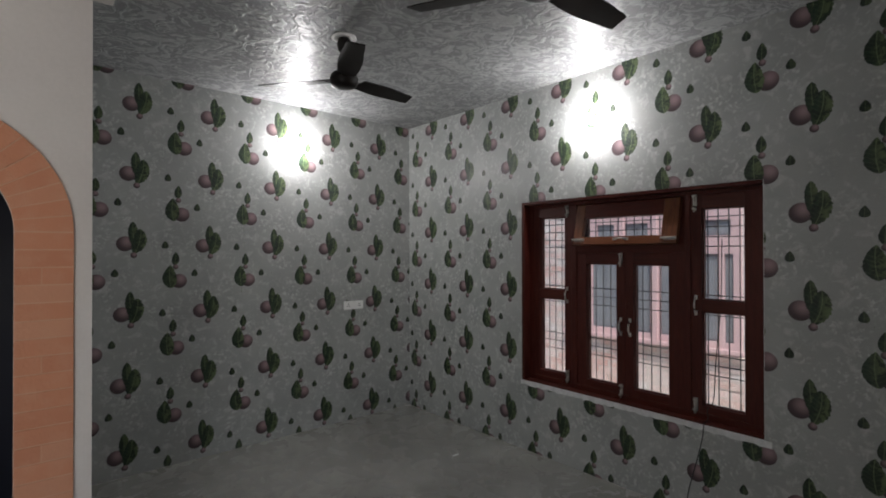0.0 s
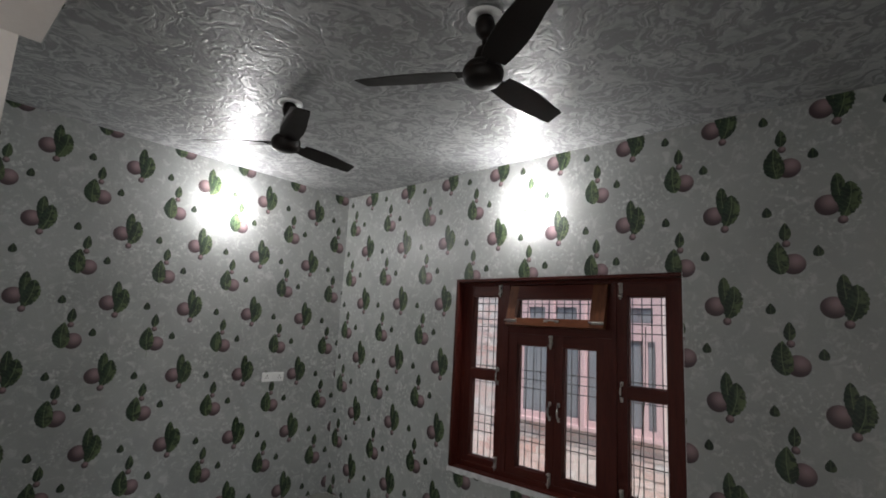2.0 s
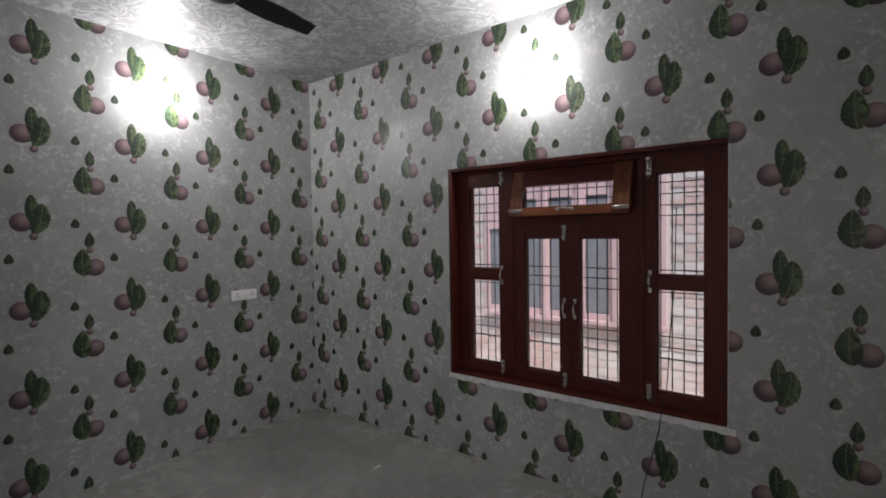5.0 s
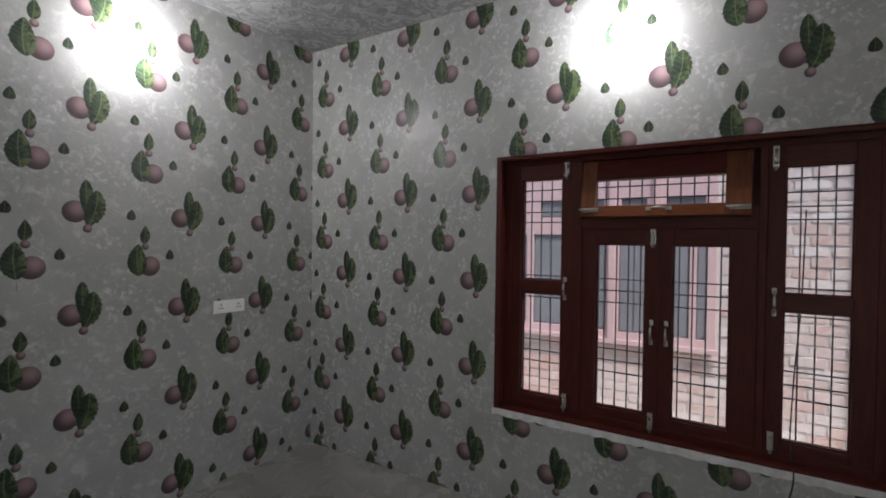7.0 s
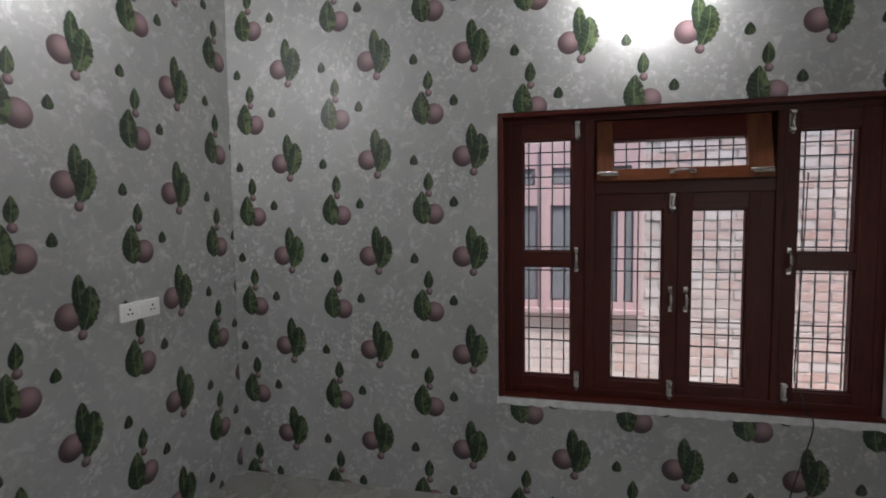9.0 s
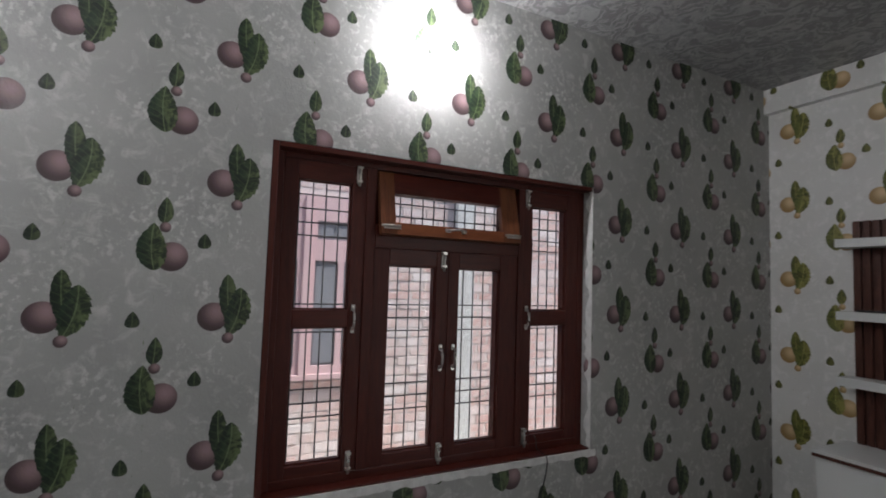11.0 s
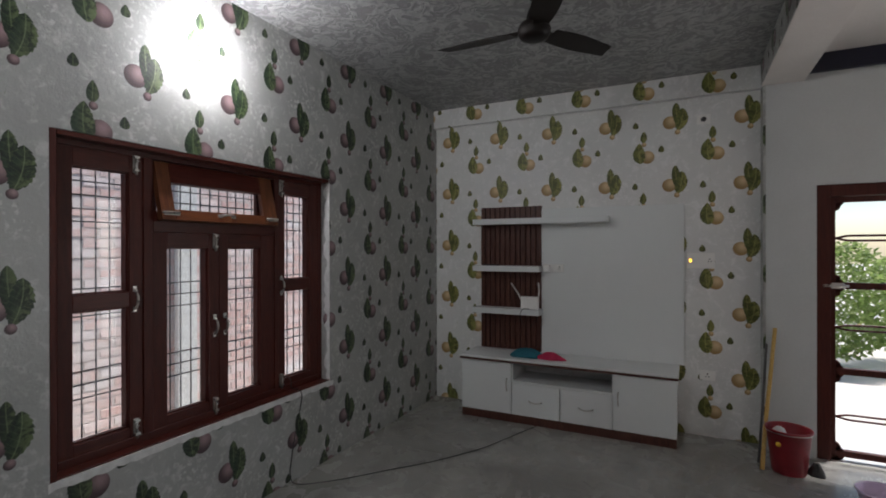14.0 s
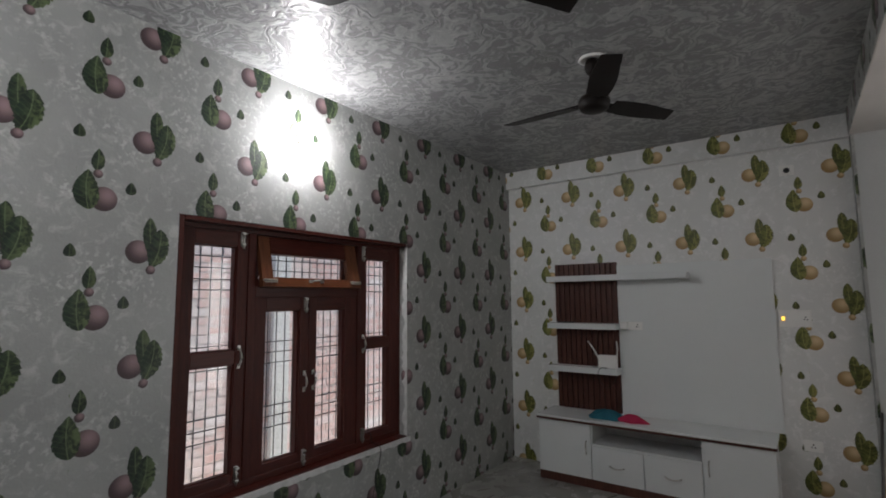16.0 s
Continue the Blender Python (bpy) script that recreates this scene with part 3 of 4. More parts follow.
# ---- bulbs on the walls ----
def wall_bulb(label, at):
    """Batten holder on the wall (local +z out of the wall) with a lit bulb."""
    b = thing("wall_bulb", label, "light bulb", at, group="lit wall bulbs")
    part("holder", lathe([(0, 0), (0.034, 0), (0.034, 0.005), (0.024, 0.008), (0.020, 0.009), (0.020, 0.014), (0, 0.014)], 24), M_PLASTIC, b, "white plastic batten holder")
    part("bulb_neck", lathe([(0.016, 0.012), (0.017, 0.036), (0.021, 0.046), (0.025, 0.056), (0.0262, 0.060), (0.0240, 0.0605)], 24), M_PLASTIC, b)
    part("bulb_globe", lathe([(0.0240, 0.0605), (0.0300, 0.068), (0.0335, 0.080), (0.0335, 0.090), (0.030, 0.103), (0.022, 0.113), (0.011, 0.119), (0, 0.1205)], 24), M_BULB, b, "glowing white globe")
    return b


wall_bulb("lit white bulb in a batten holder on the window wall", pose(XE, 2.20, 2.60, 0, -90, 0) @ pose(0, 0, 0, 0, 0, 0))
wall_bulb("lit white bulb in a batten holder on the end wall", pose(1.99, YN, 2.60, 90, 0, 0))


# ---- ceiling fans ----
def ceiling_fan():
    HF = H - 0.028
    f = thing("ceiling_fan", "dark brown three-blade ceiling fan on a short rod, at rest", "ceiling fan", group="ceiling fans")
    part("ceiling_rose", lathe([(0.075, HF - 0.003), (0.078, HF - 0.010), (0.060, HF - 0.016), (0.052, HF - 0.010), (0.030, HF - 0.010), (0.030, HF - 0.003)], 32), M_PLASTIC, f, "white plastic ceiling ring")
    part("canopy", lathe([(0.0, HF - 0.012), (0.036, HF - 0.016), (0.044, HF - 0.05), (0.036, HF - 0.085), (0.018, HF - 0.105), (0, HF - 0.107)], 28), M_FAN, f)
    part("rod", lathe([(0, HF - 0.10), (0.011, HF - 0.10), (0.011, 2.73), (0, 2.73)], 14), M_FAN, f)
    part("lower_cup", lathe([(0.012, 2.80), (0.03, 2.79), (0.042, 2.745), (0.04, 2.725), (0, 2.724)], 28), M_FAN, f)
    part("motor", lathe([(0, 2.728), (0.045, 2.726), (0.072, 2.714), (0.084, 2.696), (0.086, 2.668), (0.080, 2.648), (0.070, 2.636), (0.04, 2.626), (0, 2.624)], 40), M_FAN, f)
    part("motor_ring", lathe([(0.0855, 2.676), (0.0875, 2.679), (0.0875, 2.683), (0.0855, 2.686)], 40), M_FAN, f)
    for k in range(3):
        a = radians(-3 + 120 * k)
        arm = boxes((0.07, 0.17, -0.022, 0.022, 2.678, 2.683), bevel=0.001)
        bmesh.ops.transform(arm, matrix=Matrix.Rotation(a, 4, "Z"), verts=arm.verts)
        part("blade_arm", arm, M_FAN, f)
        bm = bmesh.new()
        rows = []
        n = 12
        for i in range(n + 1):
            s = i / n
            r = 0.115 + 0.425 * s
            w = 0.052 + 0.014 * math.sin(math.pi * min(1, s * 1.2)) - (0.008 if i == n else 0)
            rows.append([bm.verts.new((r + 0.012 * (c + 1) * (s > 0.95), c * w, 2.676 + 0.004 * s - 0.20 * c * w + dz)) for dz in (0.0025, -0.0025) for c in (-1, -0.33, 0.33, 1)])
        for p, q in zip(rows, rows[1:]):
            for j in (0, 1, 2, 4, 5, 6):
                bm.faces.new((p[j], p[j + 1], q[j + 1], q[j]))
            bm.faces.new((p[0], q[0], q[4], p[4]))
            bm.faces.new((p[3], p[7], q[7], q[3]))
        for p in (rows[0], rows[-1]):
            bm.faces.new((p[0], p[1], p[2], p[3], p[7], p[6], p[5], p[4]))
        for fc in bm.faces:
            fc.smooth = False
        bmesh.ops.transform(bm, matrix=Matrix.Rotation(a, 4, "Z"), verts=bm.verts)
        part("blade", bm, M_FAN, f)
    return f


fan = ceiling_fan()
fan.matrix_basis = pose(1.657, 1.437, 0.024)
copy_thing(fan, pose(1.613, 2.905, 0.026, 0, 0, 10))


# ---- switches and sockets ----
def plate(name, label, category, at, w, h, gangs):
    """A white plate on a wall (local x right, y up, z out). gangs: (kind, x) pairs."""
    t = thing(name, label, category, at)
    part("face_plate", boxes((-w / 2, w / 2, -h / 2, h / 2, 0, 0.011), bevel=0.003), M_PLASTIC, t)
    for kind, x in gangs:
        if kind == "socket":
            part("socket_block", boxes((x - 0.026, x + 0.026, -0.026, 0.026, 0.011, 0.0135), bevel=0.001), M_PLASTIC, t)
            for dx, dy, r in ((0, 0.012, 0.0056), (-0.010, -0.008, 0.0046), (0.010, -0.008, 0.0046)):
                part("pin_hole", lathe([(0, 0.0125), (r, 0.0125), (r, 0.0142), (0, 0.0142)], 10, pose(x + dx, dy, 0)), M_BLACK, t, "dark pin hole")
        elif kind == "switch":
            part("rocker", boxes((x - 0.012, x + 0.012, -0.022, 0.022, 0.011, 0.016), bevel=0.002), M_PLASTIC, t)
        elif kind == "neon":
            part("indicator", boxes((x - 0.010, x + 0.010, -0.014, 0.014, 0.011, 0.015), bevel=0.002), M_AMBER, t, "glowing amber indicator")
    return t


plate("socket_plate", "white twin socket plate with one switch on grey wallpaper", "socket", pose(2.592, YN, 1.121, 90, 0, 0), 0.215, 0.082,
      [("socket", -0.062), ("switch", 0.0), ("socket", 0.062)])
SFACE = pose(0, 0, 0, 90, 0, 180)
plate("switch_plate", "white switch plate with a glowing amber indicator", "switch", pose(0.833, YS, 1.442, 90, 0, 180), 0.205, 0.13,
      [("neon", -0.075), ("switch", -0.03), ("switch", 0.0), ("socket", 0.065)])
plate("socket_plate", "small white three-pin socket plate low on the wall", "socket", pose(0.785, YS, 0.502, 90, 0, 180), 0.115, 0.08, [("socket", 0.0), ("switch", 0.042)])
rose = thing("cable_outlet", "round white cable outlet high on the papered wall", "outlet", pose(0.811, YS, 2.603, 90, 0, 180))
part("outlet_ring", boxes((-0.05, 0.05, -0.04, 0.04, 0, 0.008), bevel=0.003), M_PLASTIC, rose)
part("outlet_hole", lathe([(0, 0.0085), (0.021, 0.0085), (0.017, 0.028), (0, 0.03)], 20), M_BLACK, rose, "dark round opening")


# ---- television wall unit ----
CX0, CX1, CY = 1.003, 2.812, -0.172       # cabinet ends and front
PX0, PX1, PS = 0.955, 2.775, 2.160       # back panel ends and the slatted part's edge


def cabinet():
    c = thing("tv_cabinet", "low white laminate television cabinet with drawers and walnut plinth", "cabinet")
    y0 = YS + 0.002
    part("plinth", boxes((CX0 + 0.002, CX1 - 0.002, y0, CY - 0.004, 0.0, 0.07), bevel=0.002), M_WALNUT, c, "walnut-brown plinth")
    part("body", boxes((CX0, CX0 + 0.018, y0, CY - 0.02, 0.07, 0.53), (CX1 - 0.018, CX1, y0, CY - 0.02, 0.07, 0.53),
                       (1.461, 1.479, y0, CY - 0.02, 0.07, 0.53), (2.321, 2.339, y0, CY - 0.02, 0.07, 0.53),
                       (CX0 + 0.018, CX1 - 0.018, y0, CY - 0.02, 0.07, 0.088), (1.479, 2.321, y0, CY - 0.002, 0.352, 0.370),
                       (CX0 + 0.018, CX1 - 0.018, y0, y0 + 0.01, 0.088, 0.53)), M_LAM, c)
    part("top", boxes((CX0 - 0.012, CX1 + 0.014, y0, CY + 0.018, 0.548, 0.566), bevel=0.002), M_LAM, c, "white laminate top")
    part("top_edge", boxes((CX0 - 0.010, CX1 + 0.012, y0 + 0.002, CY + 0.016, 0.528, 0.5475), bevel=0.001), M_WALNUT, c, "walnut edge under the top")
    for name, x0, x1, z0, z1, hx, vert in (("door", CX0, 1.471, 0.074, 0.526, 1.431, True), ("door", 2.331, CX1, 0.074, 0.526, 2.371, True),
                                           ("drawer", 1.475, 1.899, 0.074, 0.350, 1.687, False), ("drawer", 1.903, 2.327, 0.074, 0.350, 2.115, False)):
        d = part(name, boxes((x0 + 0.002, x1 - 0.002, CY - 0.019, CY, z0, z1), bevel=0.002), M_LAM, c)
        zz = (z0 + z1) / 2 + (0.03 if vert else 0.0)
        pts = []
        for k in range(9):
            s = k / 8 - 0.5
            out = CY + 0.004 + 0.024 * math.cos(math.pi * s) ** 0.7 if abs(s) < 0.5 else CY + 0.001
            pts.append((hx, out, zz + 0.11 * s) if vert else (hx + 0.12 * s, out, zz - 0.010 * math.cos(math.pi * s)))
        part("handle", tube(bmesh.new(), pts, 0.0055), M_STEEL, d, "steel bow handle")


cabinet()


def wall_panel():
    p = thing("wall_unit", "white laminate wall unit with walnut fluted strip and shelves", "wall unit")
    y = YS + 0.002
    part("back_panel", boxes((PX0, PS, y, y + 0.024, 0.568, 1.915), bevel=0.002), M_LAM, p)
    part("fluted_base", boxes((PS, PX1, y, y + 0.010, 0.568, 1.945)), M_WALNUT, p, "walnut fluted strip")
    n = 12
    w = (PX1 - PS) / n
    for k in range(n):
        x = PS + k * w
        part("flute", boxes((x + 0.003, x + w - 0.009, y + 0.010, y + 0.030, 0.568, 1.947), bevel=0.005), M_WALNUT, p)
    for x0, x1, z in ((1.546, 2.801, 1.800), (2.146, 2.801, 1.352), (2.146, 2.805, 0.950)):
        part("shelf", boxes((x0, x1, y + 0.025, YS + 0.175, z - 0.026, z + 0.026), bevel=0.002), M_LAM, p)
    return p


wall_panel()
plate("socket_plate", "white twin socket plate on the television panel", "socket", pose(2.044, YS + 0.026, 1.360, 90, 0, 180), 0.19, 0.072,
      [("socket", -0.055), ("switch", 0.0), ("socket", 0.055)])

router = thing("router", "small white wifi router with two aerials on a shelf", "router", pose(2.249, YS + 0.11, 0.9765))
part("case", boxes((-0.085, 0.085, -0.018, 0.018, 0, 0.118), bevel=0.006), M_PLASTIC, router)
part("aerial", tube(bmesh.new(), [(0.075, 0.0, 0.07), (0.125, -0.02, 0.15), (0.19, -0.03, 0.235)], 0.006), M_PLASTIC, router, "white aerial")
part("aerial", tube(bmesh.new(), [(-0.075, 0.0, 0.07), (-0.085, -0.02, 0.17), (-0.075, -0.03, 0.245)], 0.006), M_PLASTIC, router, "white aerial")
single("power_lead", tube(bmesh.new(), spline([(2.249, YS + 0.13, 0.98), (2.299, YS + 0.178, 0.98), (2.319, YS + 0.182, 0.90), (2.269, YS + 0.14, 0.81), (2.215, YS + 0.09, 0.84),
                                               (2.19, YS + 0.06, 0.90), (2.185, YS + 0.045, 0.918)]), 0.0025, 6), M_BLACK, "thin black power lead hanging under a shelf", "cable")
adaptor = single("power_adaptor", boxes((2.071, 2.137, YS + 0.040, YS + 0.085, 1.330, 1.390), bevel=0.006), M_PLASTIC, "white plug-in power adaptor", "adaptor")
single("remote", boxes((2.559, 2.709, YS + 0.10, YS + 0.14, 1.3785, 1.392), bevel=0.004), M_BLACK, "slim black remote lying on a shelf", "remote")


def cloth(name, mat, label, cx, cy, z, rx, ry, h, seed):
    rng = random.Random(seed)
    ph = [rng.uniform(0, 6.28) for _ in range(6)]
    bm = bmesh.new()
    nr, na = 9, 40
    rings = []
    for i in range(nr):
        s = i / (nr - 1)
        ring = []
        for k in range(na):
            a = 2 * math.pi * k / na
            e = 1 + 0.14 * math.sin(2 * a + ph[0]) + 0.09 * math.sin(5 * a + ph[1])
            zz = h * (1 - s ** 1.7) * (1 + 0.25 * math.sin(3 * a + ph[2]) * s + 0.18 * math.sin(7 * a + 9 * s + ph[3]) * s)
            ring.append(bm.verts.new((cx + rx * s * e * math.cos(a), cy + ry * s * e * math.sin(a), z + 0.001 + max(0, zz))))
        rings.append(ring)
    for r0, r1 in zip(rings, rings[1:]):
        for k in range(na):
            f = bm.faces.new((r0[k], r0[(k + 1) % na], r1[(k + 1) % na], r1[k]))
            f.smooth = True
    bmesh.ops.remove_doubles(bm, verts=bm.verts, dist=1e-5)
    bm.faces.new(rings[-1][::-1])
    return single(name, bm, mat, label, "cloth")


cloth("cloth", M_TEAL, "crumpled teal cloth lying on the white cabinet", 2.23, -0.32, 0.566, 0.15, 0.10, 0.075, 3)
cloth("cloth", M_PINKCLOTH, "crumpled bright pink cloth lying on the white cabinet", 2.01, -0.31, 0.566, 0.12, 0.08, 0.06, 8)


# ---- cables ----
single("window_cable", tube(bmesh.new(), spline([(3.475, 1.42, 1.72), (3.475, 1.43, 1.30), (3.455, 1.452, 0.95), (3.440, 1.462, 0.70), (3.352, 1.465, 0.655), (3.345, 1.46, 0.60), (3.268, 1.455, 0.578), (3.262, 1.462, 0.50),
                                                 (3.270, 1.50, 0.34), (3.268, 1.54, 0.18), (3.262, 1.56, 0.05), (3.20, 1.54, 0.004), (3.0, 1.36, 0.004), (2.80, 1.12, 0.006), (2.58, 0.855, 0.006),
                                                 (2.36, 0.50, 0.006), (2.24, 0.20, 0.006), (2.16, -0.02, 0.006), (2.10, -0.16, 0.006)]), 0.0032, 8),
       M_BLACK, "long black cable from the window trailing over the floor", "cable")


def crumbs():
    """Loose crumbs of plaster swept over the floor."""
    rng = random.Random(21)
    verts, faces = [], []
    for _ in range(60):
        x, y, w = rng.uniform(0.6, 3.15), rng.uniform(-0.1, 4.3), rng.uniform(0.002, 0.005)
        i = len(verts)
        verts += [(x - w, y - w * 0.7, 0.0005), (x + w, y - w * 0.5, 0.0005), (x + w * 0.3, y + w, 0.0005), (x + rng.uniform(-w, w) * 0.3, y, w * 0.9)]
        faces += [(i, i + 2, i + 1), (i, i + 1, i + 3), (i + 1, i + 2, i + 3), (i + 2, i, i + 3)]
    me = bpy.data.meshes.new("plaster_crumbs")
    me.from_pydata(verts, [], faces)
    me.materials.append(M_RAW)
    tagged(new("plaster_crumbs", me), "small white plaster crumbs scattered on the floor", "debris", kind="stuff")


crumbs()
single("paper_scrap", boxes((2.74, 2.80, 3.15, 3.17, 0.0005, 0.004), bevel=0.001), M_PLASTIC, "small white scrap of paper on the floor", "scrap")


# ---- bucket and stick by the door ----
bucket = thing("bucket", "dark red plastic bucket standing by the door", "bucket", pose(0.305, -0.11, 0))
part("pail", lathe([(0, 0.004), (0.098, 0.0), (0.102, 0.006), (0.132, 0.285), (0.140, 0.288), (0.140, 0.300), (0.130, 0.302), (0.127, 0.290), (0.097, 0.014), (0, 0.012)], 40), M_RED, bucket)
part("handle", tube(bmesh.new(), spline([(-0.136, 0, 0.275), (-0.10, 0.10, 0.285), (0, 0.145, 0.288), (0.10, 0.10, 0.285), (0.136, 0, 0.275)]), 0.003, 6), M_STEEL, bucket, "thin wire handle")
part("sticker", lathe([(0, 0), (0.017, 0), (0.017, 0.0015), (0, 0.0015)], 18, pose(0.075, 0.101, 0.21, -83, 0, -36)), M_YELLOW, bucket, "round yellow sticker")
rag = cloth("rag", M_LAM, "pale crumpled rag in the bucket", 0.36, -0.12, 0.262, 0.045, 0.04, 0.04, 5)
single("broom_stick", tube(bmesh.new(), spline([(0.466, -0.06, 0.0), (0.425, -0.22, 0.30), (0.382, -0.33, 0.62), (0.342, -0.430, 0.94)]), 0.014, 10), M_BAMBOO, "bamboo stick leaning on the wall by the bucket", "stick")
single("mop_handle", tube(bmesh.new(), [(0.475, -0.18, 0.0), (0.43, -0.32, 0.42), (0.395, -0.436, 0.82)], 0.009, 8), M_IRON, "thin grey metal rod leaning on the wall", "rod")
cloth("rag", M_BLACK, "dark crumpled rag on the floor by the door", 0.15, -0.12, 0.0, 0.05, 0.05, 0.09, 11)


def tub():
    b = thing("tub", "pale lavender plastic tub on the sunlit floor by the door", "tub", pose(-0.10, 0.28, 0))
    part("bowl", lathe([(0, 0.004), (0.10, 0.0), (0.105, 0.006), (0.132, 0.112), (0.140, 0.114), (0.140, 0.122), (0.131, 0.123), (0.128, 0.112), (0.100, 0.012), (0, 0.010)], 40), M_LILAC, b)


tub()


# ---- street door with its ornamental grille ----
def street_door():
    d = thing("door_1", "maroon street door frame with a closed ornamental grille", "door", kind="structure")
    y0, y1 = YD - 0.105, YD - 0.004
    part("door_frame", boxes((DX1 - 0.085, DX1 - 0.001, y0, y1, 0, DZ - 0.001), (DX0 + 0.001, DX0 + 0.085, y0, y1, 0, DZ - 0.001),
                             (DX0 + 0.085, DX1 - 0.085, y0, y1, DZ - 0.086, DZ - 0.001), bevel=0.006), M_WOOD, d)
    x0, x1 = DX0 + 0.087, DX1 - 0.087
    ym = (y0 + y1) / 2
    part("gate_stile", boxes((x1 - 0.03, x1, ym - 0.02, ym + 0.02, 0.03, DZ - 0.09), (x0, x0 + 0.03, ym - 0.02, ym + 0.02, 0.03, DZ - 0.09), bevel=0.003), M_WOOD, d)
    part("gate_rail", boxes((x0 + 0.03, x1 - 0.03, ym - 0.02, ym + 0.02, 0.03, 0.075), (x0 + 0.03, x1 - 0.03, ym - 0.02, ym + 0.02, DZ - 0.13, DZ - 0.09), bevel=0.003), M_WOOD, d)
    for z in (1.27, 0.648):
        part("gate_rail", boxes((x0 + 0.03, x1 - 0.03, ym - 0.018, ym + 0.018, z - 0.024, z + 0.024), bevel=0.005), M_WOOD, d)
    for z in (1.615, 0.965, 0.315):
        for s in (-1, 1):
            pts = []
            for k in range(25):
                f = k / 24
                c = abs(2 * f - 1)
                gap = 0.018 * min(1, max(0, (1 - c) * 5))
                mid = 0.02 * math.exp(-((f - 0.5) / 0.06) ** 2)
                pts.append((x0 + 0.03 + (x1 - x0 - 0.06) * f, ym, z + s * (gap + mid)))
            part("gate_scroll", tube(bmesh.new(), pts, 0.008), M_WOOD, d)
        part("gate_boss", lathe([(0, -0.02), (0.035, -0.016), (0.042, 0), (0.035, 0.016), (0, 0.02)], 20, pose((x0 + x1) / 2, ym, z, 90, 0, 0)), M_WOOD, d, "turned round boss")
    for z in (1.27, 0.648, 0.05, DZ - 0.11):
        for x, s in ((x1 - 0.03, -1), (x0 + 0.03, 1)):
            bm = bmesh.new()
            for dz, r in ((0, 0.055), (0.05, 0.03), (-0.05, 0.03)):
                tube(bm, [(x, ym - 0.016, z + dz), (x, ym + 0.016, z + dz)], r, 16)
            part("gate_bracket", bm, M_WOOD, d)
    bolt_bm = tube(bmesh.new(), [(x1 + 0.05, ym + 0.05, 1.27), (x1 - 0.10, ym + 0.05, 1.27)], 0.009)
    box(bolt_bm, x1 - 0.08, x1 + 0.02, ym + 0.02, ym + 0.045, 1.25, 1.29, bevel=0.002)
    part("gate_bolt", bolt_bm, M_STEEL, d, "steel sliding bolt")


street_door()


# ---- outside ----
setting("ground", boxes((-60, 60, -60, 60, -0.5, -0.16)), M_GROUND, "pale dusty ground round the house", "ground")
setting("pavement", boxes((-6, 3.0, -3.2, YS - 0.2, -0.16, -0.03)), M_GROUND, "pale swept court before the street door", "pavement")


def leafy(name, label, x, y, r, h, n, seed):
    rng = random.Random(seed)
    t = thing(name, label, "bush", pose(x, y, -0.16))
    tr = bmesh.new()
    for k in range(6):
        a = rng.uniform(0, 6.28)
        tube(tr, spline([(0.05 * math.cos(a), 0.05 * math.sin(a), 0), (0.25 * r * math.cos(a), 0.25 * r * math.sin(a), 0.4 * h), (0.7 * r * math.cos(a), 0.7 * r * math.sin(a), 0.8 * h)], 5), 0.018, 6)
    part("branches", tr, M_BARK, t)
    verts, faces = [], []
    for k in range(n):
        a, el, q = rng.uniform(0, 6.28), rng.uniform(0, 1), rng.random() ** 0.4
        c = Vector((r * q * math.cos(a) * math.sqrt(1 - (el - 0.5) ** 2 * 3.2), r * q * math.sin(a) * math.sqrt(1 - (el - 0.5) ** 2 * 3.2), 0.12 * h + 0.88 * h * el))
        m = Euler((rng.uniform(-1, 1), rng.uniform(-1, 1), rng.uniform(0, 6.28))).to_matrix()
        L, w, i = rng.uniform(0.06, 0.12), rng.uniform(0.018, 0.03), len(verts)
        for p in ((0, 0, 0), (w, 0.45 * L, 0.012), (0, L, -0.01), (-w, 0.45 * L, 0.012)):
            verts.append(c + m @ Vector(p))
        faces.append((i, i + 1, i + 2, i + 3))
    me = bpy.data.meshes.new("crown")
    me.from_pydata(verts, [], faces)
    me.materials.append(M_FOLIAGE)
    ob = new("crown", me)
    ob.parent = t
    tagged(ob, "many small green leaves", kind="stuff")
    return t


leafy("bush", "leafy green bush in the sun beyond the street door", -0.85, -4.6, 0.75, 1.75, 3600, 2)
leafy("bush", "leafy green bush in the sun beyond the street door", -2.1, -5.2, 0.9, 1.6, 3600, 7)

# neighbour's facade across the alley
NX = 5.30
neighbour = thing("neighbour_house", "neighbour's pink house front with slate shutters, brick below and beside", "house")
P0, P1, PZ0, PZ1 = 1.89, 3.86, 0.69, 2.17
openings = [(1.955, 2.035, 0.755, 1.62), (2.085, 2.28, 0.755, 1.62), (2.42, 2.665, 0.755, 1.62), (2.775, 3.06, 0.755, 1.62),
            (3.15, 3.485, 0.76, 1.635), (3.555, 3.80, 0.76, 1.635),
            (1.975, 2.27, 1.80, 1.955), (2.43, 2.65, 1.80, 1.955), (2.80, 3.07, 1.80, 1.955), (3.20, 3.42, 1.80, 1.955)]


def pink_front():
    ys = sorted({P0, P1, *(v for o in openings for v in o[:2])})
    zs = sorted({PZ0, PZ1, *(v for o in openings for v in o[2:])})
    bm = bmesh.new()
    for a, b in zip(ys, ys[1:]):
        for c, d in zip(zs, zs[1:]):
            if not any(o[0] <= (a + b) / 2 <= o[1] and o[2] <= (c + d) / 2 <= o[3] for o in openings):
                box(bm, NX - 0.03, NX + 0.10, a, b, c, d)
    return bm


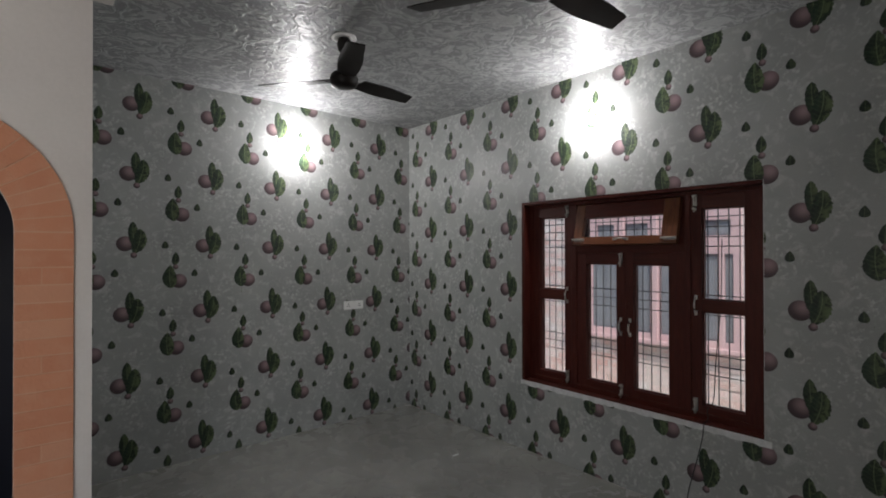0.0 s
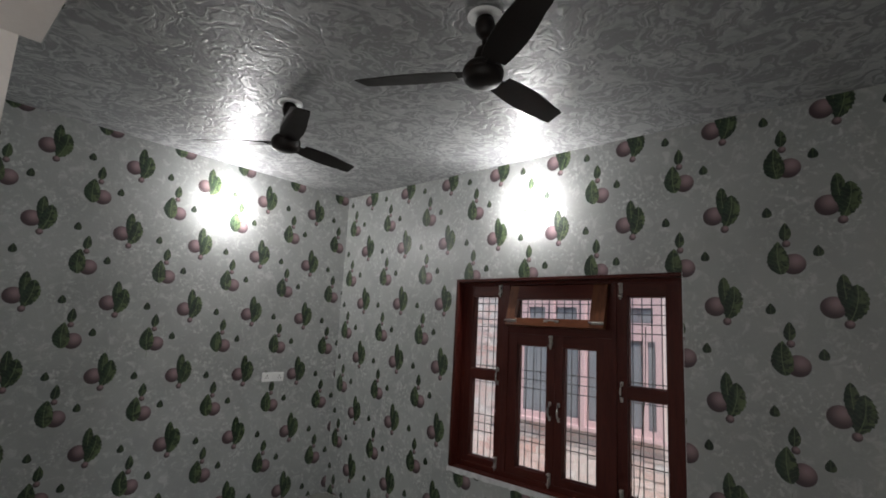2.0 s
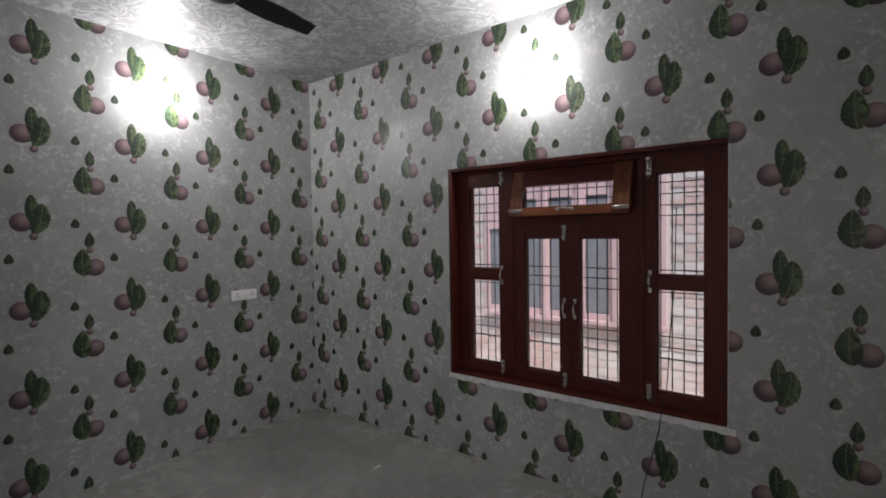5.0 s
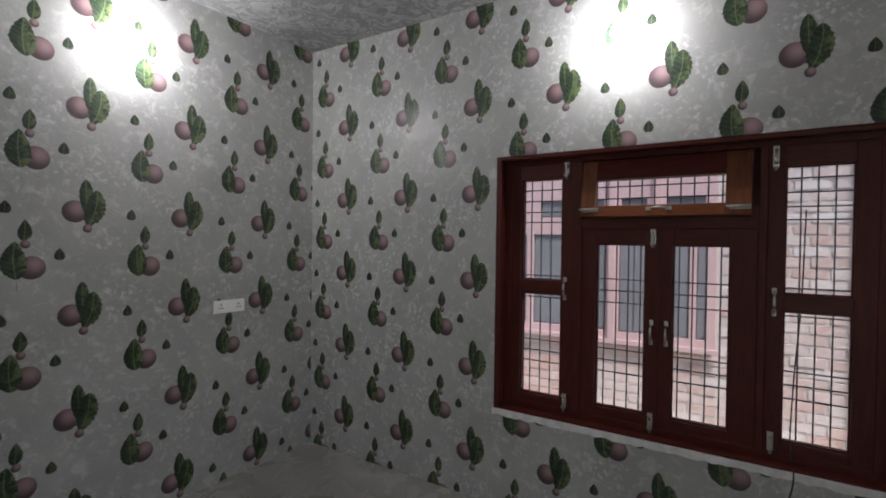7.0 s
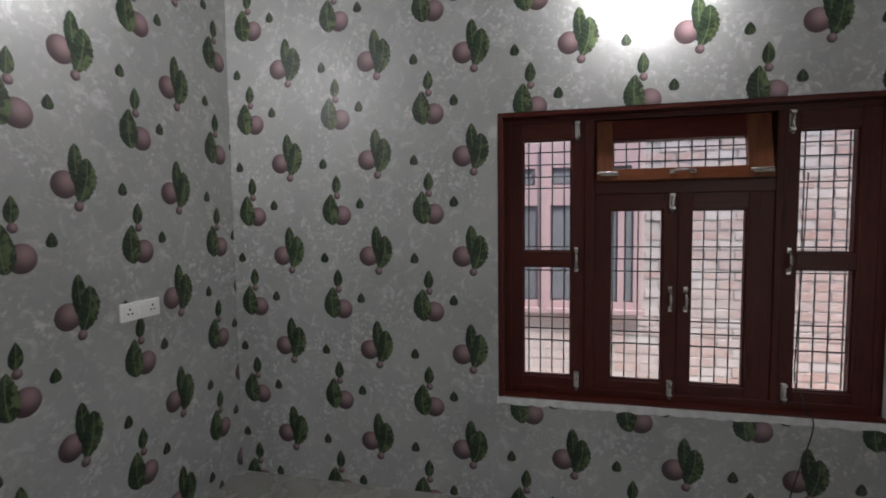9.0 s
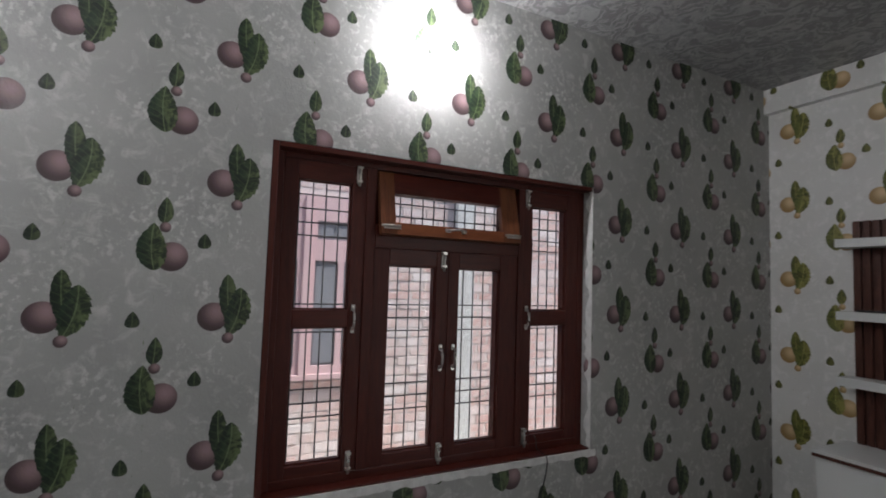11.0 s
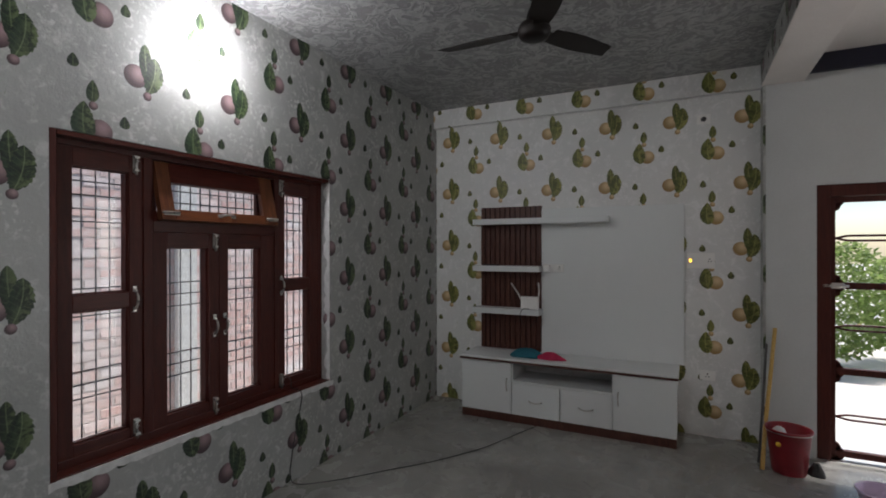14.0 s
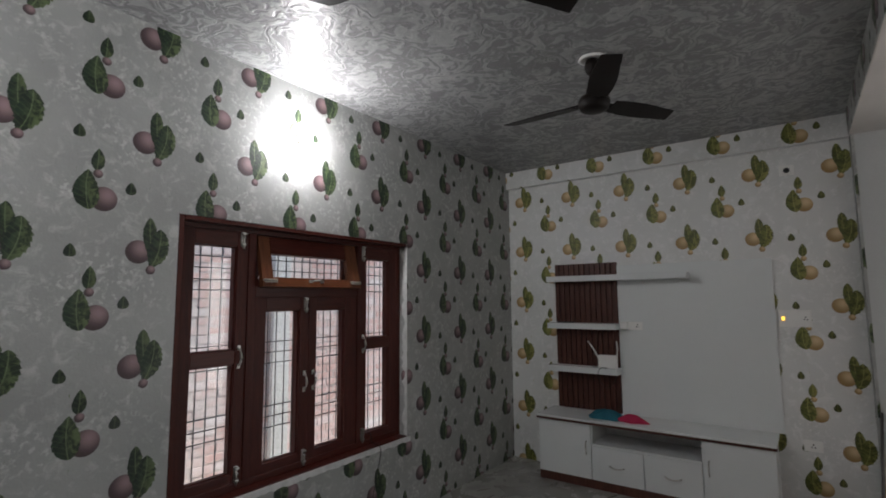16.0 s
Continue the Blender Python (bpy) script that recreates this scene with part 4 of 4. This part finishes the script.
part("front_wall", pink_front(), M_FACADE, neighbour, "pale pink painted plaster")
part("core_wall", boxes((NX + 0.005, NX + 0.3, -5, 9, -0.16, 3.3)), M_MORTAR, neighbour, "mortar between the bricks")
for y0, y1, z0, z1 in openings:
    wd = part("window", boxes((NX - 0.004, NX + 0.012, y0, y1, z0, z1)), M_SHUTTER, neighbour, "closed slate-grey shutter")
    n = 2 if y1 - y0 > 0.22 else 1
    for k in range(n):
        a, b = y0 + (y1 - y0) * k / n, y0 + (y1 - y0) * (k + 1) / n
        part("shutter_leaf", boxes((NX - 0.014, NX - 0.004, a + 0.012, b - 0.012, z0 + 0.02, z1 - 0.02), bevel=0.002), M_SHUTTER, wd)
for y in (2.32, 2.69, 3.075):
    part("pilaster", boxes((NX - 0.055, NX - 0.031, y, y + 0.06, PZ0, PZ1), bevel=0.003), M_FACADE, neighbour)
part("ledge", boxes((NX - 0.055, NX - 0.031, P0 - 0.03, P1 + 0.03, PZ0 - 0.045, PZ0), bevel=0.004), M_FACADE, neighbour, "pale pink plaster ledge")
part("white_pier", boxes((NX - 0.07, NX - 0.008, 0.77, 0.97, -0.16, 3.3), bevel=0.006), M_RAW, neighbour, "whitewashed plaster pier")


# ---- arch bricks ----
def voussoir(r0, r1, half, depth=0.014):
    """A wedge in the x-z plane about the origin, pointing along +x."""
    bm = bmesh.new()
    vs = []
    for y in (0.0, -depth):
        for r, s in ((r0, -1), (r1, -1), (r1, 1), (r0, 1)):
            vs.append(bm.verts.new((r * math.cos(half), y, s * r * math.sin(half))))
    for q in ((0, 1, 2, 3), (7, 6, 5, 4), (0, 4, 5, 1), (1, 5, 6, 2), (2, 6, 7, 3), (3, 7, 4, 0)):
        bm.faces.new([vs[i] for i in q])
    return bm


arch = thing("arch_surround", "orange brick surround of the arched doorway with cream joints", "arch", kind="structure")


def arch_backing():
    bm = bmesh.new()
    n = 40
    rows = []
    pts = [(RI, 0.0, 0)] + [(None, math.pi * k / n, 1) for k in range(n + 1)] + [(-RI, 0.0, 0)]
    for p in pts:
        if p[2]:
            c, s = math.cos(p[1]), math.sin(p[1])
            ring = [(AX + r * c, AZ + r * s) for r in (RI + 0.001, RO)]
        else:
            ring = [(AX + math.copysign(r, p[0]), 0.0) for r in (RI + 0.001, RO)]
        rows.append([bm.verts.new((x, y, z)) for y in (YA0 - 0.001, YA0 - 0.010) for x, z in ring])
    for a, b in zip(rows, rows[1:]):
        for i, j in ((0, 1), (1, 3), (3, 2), (2, 0)):
            bm.faces.new((a[i], a[j], b[j], b[i]))
    return bm


part("joint_bed", arch_backing(), M_JOINT, arch, "cream mortar bed")
brick_me = None
for side in (-1, 1):
    for k in range(23):
        z = 0.002 + k * 0.0752
        cuts = (0.0, 1.0) if k % 5 else (0.0, 0.45, 1.0)
        for a, b in zip(cuts, cuts[1:]):
            x0, x1 = sorted((AX + side * (RI + 0.2 * a + 0.001), AX + side * (RI + 0.2 * b - 0.001)))
            part("brick", boxes((x0 + 0.001, x1 - 0.001, YA0 - 0.013, YA0 - 0.0095, z, z + 0.0690)), M_ARCH, arch)
half = math.pi / 23 / 2
me0 = None
for k in range(23):
    if me0 is None:
        ob = part("brick", voussoir(RI + 0.002, RO - 0.001, half - 0.0065, 0.0035), M_ARCH, arch)
        me0 = ob.data
    else:
        ob = new("brick", me0)
        ob.parent = arch
    ob.matrix_basis = pose(AX, YA0 - 0.0095, AZ, 0, -math.degrees((2 * k + 1) * half), 0)

# ---- brickwork across the alley ----
BL, BH, J = 0.225, 0.072, 0.012
shapes = []
rng = random.Random(12)
for k in range(6):
    bm = bmesh.new()
    L, Hh = BL / 2 - rng.uniform(0, 0.006), BH / 2 - rng.uniform(0, 0.004)
    vs = []
    for x, s in ((0.03, 1.0), (0.0, 0.96)):
        for y, z in ((-1, -1), (1, -1), (1, 1), (-1, 1)):
            vs.append(bm.verts.new((x + rng.uniform(-0.003, 0.001) * (s < 1), y * L * s + rng.uniform(-0.003, 0.003), z * Hh * s + rng.uniform(-0.003, 0.003))))
    for q in ((0, 1, 2, 3), (7, 6, 5, 4), (0, 4, 5, 1), (1, 5, 6, 2), (2, 6, 7, 3), (3, 7, 4, 0)):
        bm.faces.new([vs[i] for i in q])
    bmesh.ops.recalc_face_normals(bm, faces=bm.faces)
    me = bpy.data.meshes.new("brick")
    bm.to_mesh(me)
    bm.free()
    me.materials.append(M_BRICK)
    shapes.append(me)
far_v, far_f, singles = [], [], 0
for row in range(40):
    z = -0.12 + row * (BH + J) + BH / 2
    for col in range(59):
        y = -5 + col * (BL + J) + (BL / 2 if row % 2 else 0)
        if P0 - 0.06 < y < P1 + 0.06 and PZ0 - 0.03 < z < PZ1 + 0.03:
            continue
        me = shapes[rng.randrange(6)]
        dx = rng.uniform(-0.004, 0.002)
        if singles < 300 and 0.3 < z < 2.3 and -0.3 < y < 3.2:
            ob = new("brick", me)
            ob.parent = neighbour
            ob.matrix_basis = pose(NX + dx, y, z, 0, 0, 0)
            singles += 1
        else:
            i = len(far_v)
            far_v += [(v.co.x + NX + dx, v.co.y + y, v.co.z + z) for v in me.vertices]
            far_f += [[i + j for j in p.vertices] for p in me.polygons]
me = bpy.data.meshes.new("brickwork")
me.from_pydata(far_v, [], far_f)
me.materials.append(M_BRICKS)
rest = new("brickwork", me)
rest.parent = neighbour
tagged(rest, "weathered red bricks", kind="stuff")
